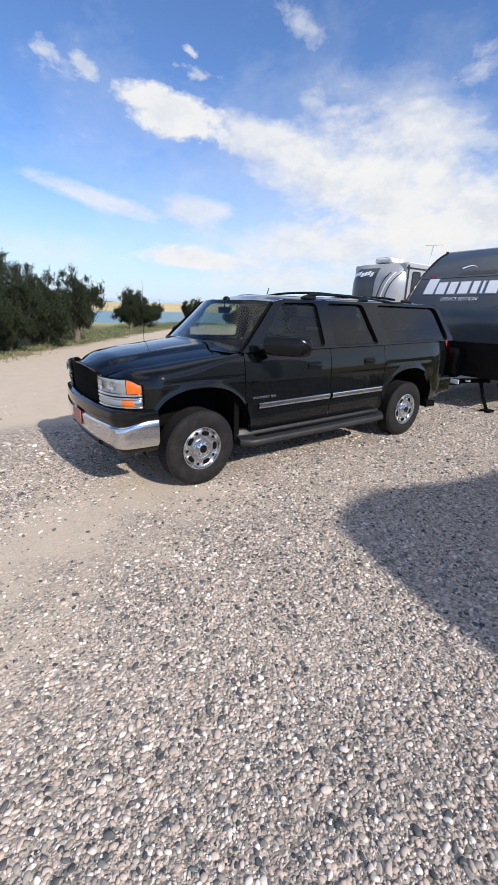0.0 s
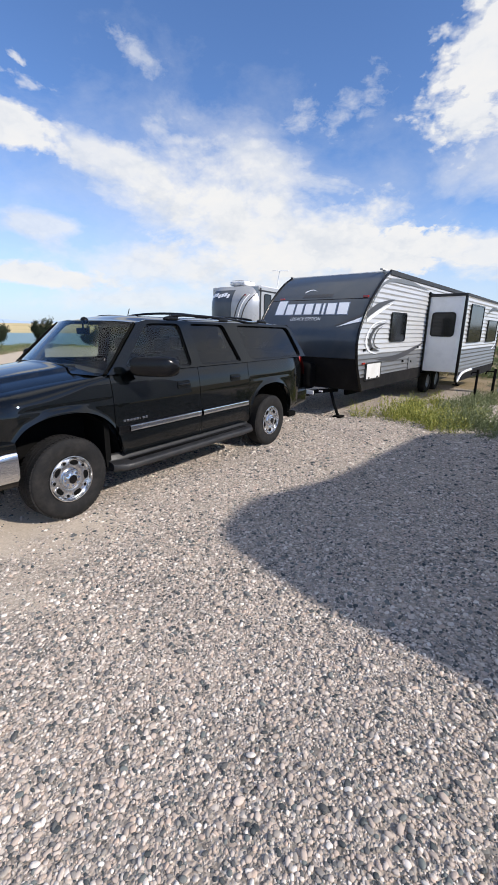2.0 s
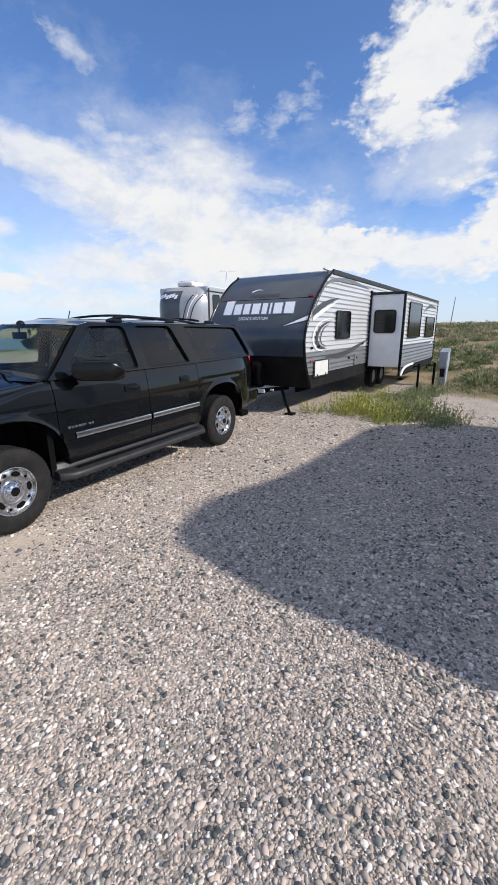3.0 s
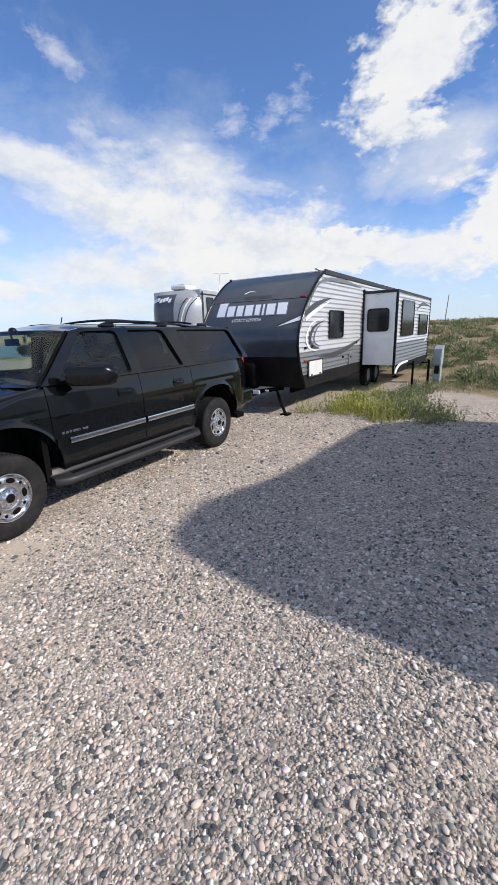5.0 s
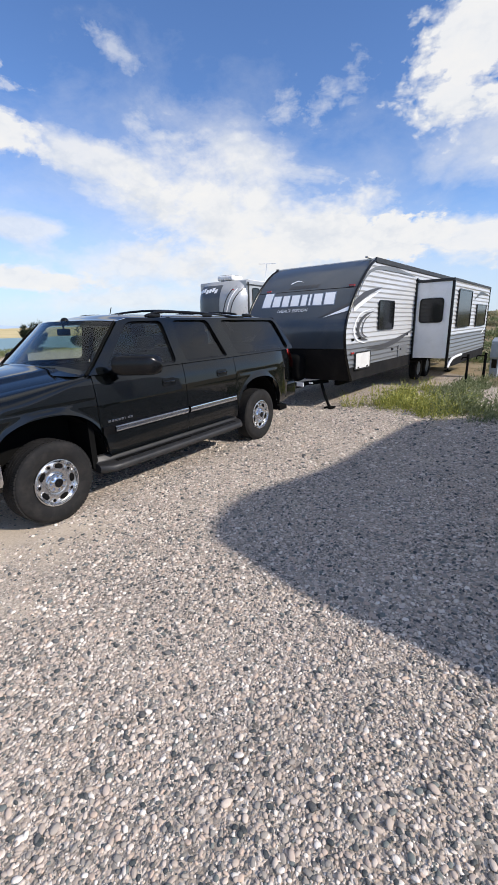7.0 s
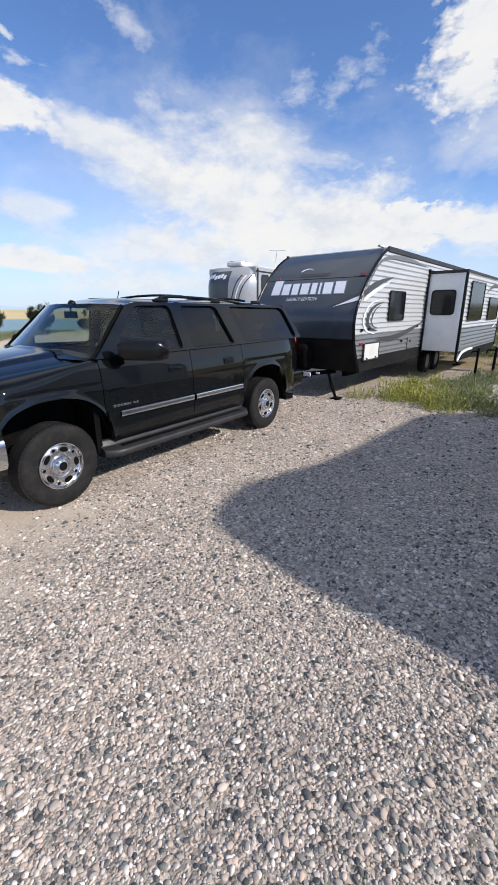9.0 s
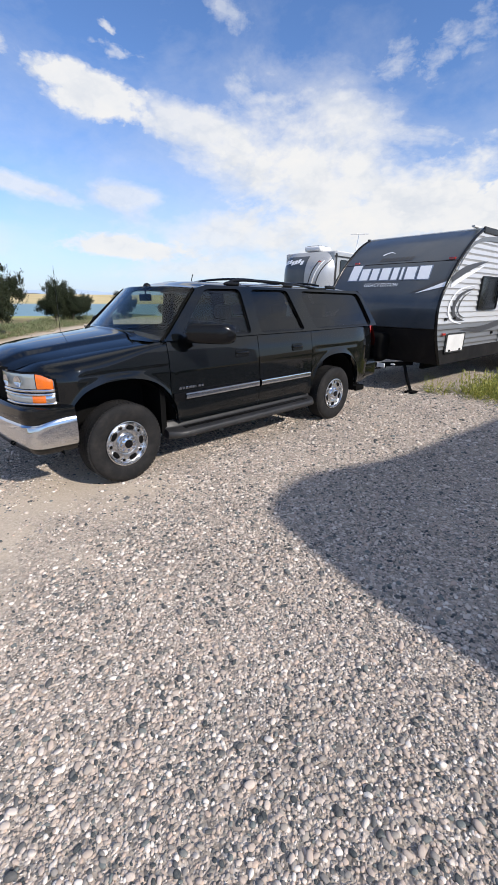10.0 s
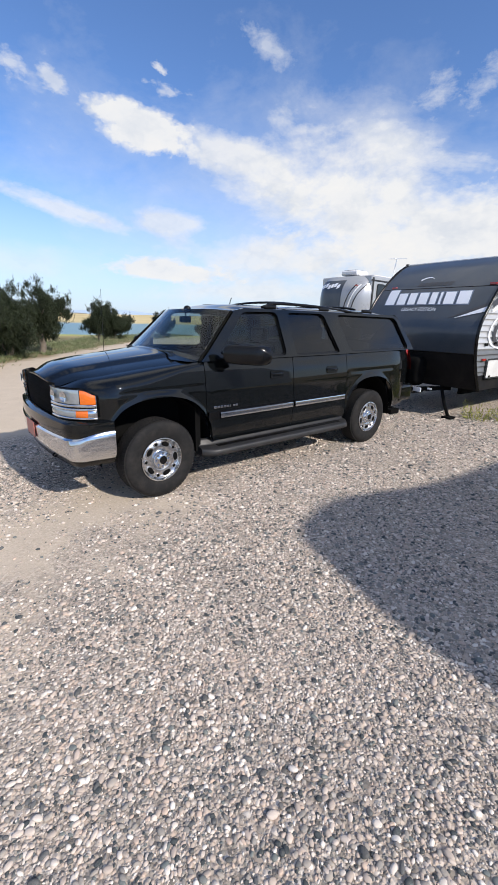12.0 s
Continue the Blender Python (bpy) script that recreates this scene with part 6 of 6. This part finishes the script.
# sagebrush on the slope
def mounds(name, spots, leaves, size, mat, label, seed):
    """Rounded bushes of small leaves."""
    rng = np.random.default_rng(seed)
    P, D, S, Wd = [], [], [], []
    for x, y, k in spots:
        r = size * k
        d = rng.normal(size=(leaves, 3))
        d[:, 2] = np.abs(d[:, 2])
        d /= np.linalg.norm(d, axis=1)[:, None]
        lump = 0.8 + 0.35 * np.sin(d[:, 0] * 5 + x) * np.sin(d[:, 1] * 5 + y)
        p = d * (r * (0.55 + 0.45 * rng.random(leaves)) * lump)[:, None] * np.array((1.2, 1.2, 0.85)) + np.array((x, y, land(x, y) - 0.03))
        d = d + np.array((0, 0, 0.5)) + rng.normal(size=(leaves, 3)) * 0.45
        P.append(p)
        D.append(d / np.linalg.norm(d, axis=1)[:, None])
        S.append(rng.uniform(0.10, 0.20, leaves) * k)
        Wd.append(rng.uniform(0.025, 0.05, leaves) * k)
    ob = new(name, leaf_mesh(name, *(np.concatenate(q) for q in (P, D, S, Wd)), mat))
    return tagged(ob, label, "brush", kind="stuff")


spots = []
for k in range(760):
    r = 13 + 90 * rng.random() ** 1.4
    a = math.radians(rng.uniform(77, 112))
    x, y = -1.8 + r * math.sin(a), -3.4 + r * math.cos(a)
    if x < 16.5 and y > -2.9:
        continue
    spots.append((x, y, rng.uniform(0.5, 1.3) * (0.8 + r / 90)))
mounds("sagebrush", spots[::2], 190, 0.48, SAGE, "grey-green sagebrush mounds over the brown slope", 26)
mounds("green_brush", spots[1::2], 190, 0.44, WEED_DARK, "darker green brush among the sagebrush", 27)


# ---- pebbles of the pad ----
def pebble_shape(rng, sub):
    """A rounded stone without the part that lies in the ground."""
    bm = bmesh.new()
    bmesh.ops.create_icosphere(bm, subdivisions=sub, radius=1)
    low = [f for f in bm.faces if f.calc_center_median().z < -0.38]
    bmesh.ops.delete(bm, geom=low, context="FACES")
    o = Vector(rng.uniform(-9, 9, 3))
    v = np.array([v.co * (1 + 0.20 * noise.noise(v.co * 0.8 + o)) for v in bm.verts])
    v = np.sign(v) * np.abs(v) ** np.array((0.92, 0.92, 0.85))
    bm.verts.index_update()
    f = np.array([[q.index for q in face.verts] for face in bm.faces])
    bm.free()
    return v, f


def sandy(x, y):
    """How far sand covers the stones here."""
    d = (-(x + 3.2) * 1.95 + (y + 1.2) * 3.8) / 4.27
    w = noise.noise(Vector((x * 1.3, y * 1.3, 7))) * 0.35
    s = max(0.0, 1 - abs(d + w) / 1.0) ** 0.7 if (x * 3.8 + y * 1.95) / 4.27 < 0.8 else 0.0
    return max(s, smoothstep(2.3, 3.2, y))


def pebble_field(name, count, r0, r1, med, spread, sub, seed, label):
    rng = np.random.default_rng(seed)
    shapes = [pebble_shape(rng, sub) for k in range(10)]
    V, F, n = [], [], 0
    made = 0
    while made < count:
        a = math.radians(rng.uniform(-16, 110))
        r = math.sqrt(rng.uniform(r0 * r0, r1 * r1))
        x, y = -1.84 + r * math.sin(a), -3.44 + r * math.cos(a)
        made += 1
        if rng.random() < sandy(x, y) * 0.97:
            continue
        bare = noise.noise(Vector((x * 2.1, y * 2.1, 2))) + 0.5 * noise.noise(Vector((x * 6, y * 6, 4)))
        if bare > 0.22 and rng.random() < 0.6:
            continue
        s = min(med * math.exp(rng.normal() * spread), 2.9 * med)
        v, f = shapes[rng.integers(10)]
        q = Euler((rng.normal() * 0.20, rng.normal() * 0.20, rng.uniform(0, 6.28))).to_matrix()
        k = np.array((s * rng.uniform(0.95, 1.6), s * rng.uniform(0.75, 1.05), s * rng.uniform(0.40, 0.72)))
        w = (v * k) @ np.array(q).T + np.array((x, y, land(x, y) + k[2] * rng.uniform(0.0, 0.42)))
        V.append(w)
        F.append(f + n)
        n += len(w)
    V, F = np.concatenate(V), np.concatenate(F)
    me = bpy.data.meshes.new(name)
    me.vertices.add(len(V))
    me.vertices.foreach_set("co", V.ravel())
    me.loops.add(F.size)
    me.loops.foreach_set("vertex_index", F.ravel())
    me.polygons.add(len(F))
    me.polygons.foreach_set("loop_start", np.arange(len(F)) * 3)
    me.polygons.foreach_set("use_smooth", np.ones(len(F), bool))
    me.update()
    me.materials.append(PEBBLE)
    ob = new(name, me)
    return tagged(ob, label, "gravel", kind="stuff")


pebble_field("gravel_near", 36000, 0.72, 2.20, 0.0044, 0.50, 2, 31, "rounded pink, grey and slate river pebbles")
pebble_field("gravel_middle", 74000, 2.20, 5.0, 0.0064, 0.46, 1, 32, "small mixed river gravel")
pebble_field("gravel_far", 40000, 5.0, 9.5, 0.0108, 0.40, 1, 33, "small mixed river gravel")
rng = np.random.default_rng(40)
stone_meshes = []
for k in range(8):
    v, f = pebble_shape(rng, 2)
    me = bpy.data.meshes.new("pebble")
    me.from_pydata((v * (1.3, 0.9, 0.48)).tolist(), [], f.tolist())
    for p in me.polygons:
        p.use_smooth = True
    me.materials.append(BIG_PEBBLE)
    stone_meshes.append(me)
made = 0
while made < 300:
    a, r = math.radians(rng.uniform(-14, 108)), math.sqrt(rng.uniform(0.7, 8.5))
    x, y = -1.84 + r * math.sin(a), -3.44 + r * math.cos(a)
    if rng.random() < sandy(x, y):
        continue
    s = 0.009 + 0.008 * rng.random() ** 2
    ob = new("pebble", stone_meshes[rng.integers(8)])
    ob.matrix_world = Matrix.LocRotScale((x, y, land(x, y) + s * 0.42), Euler((rng.normal() * 0.2, rng.normal() * 0.2, rng.uniform(0, 6.28))), (s, s, s))
    ob.parent = ground
    made += 1
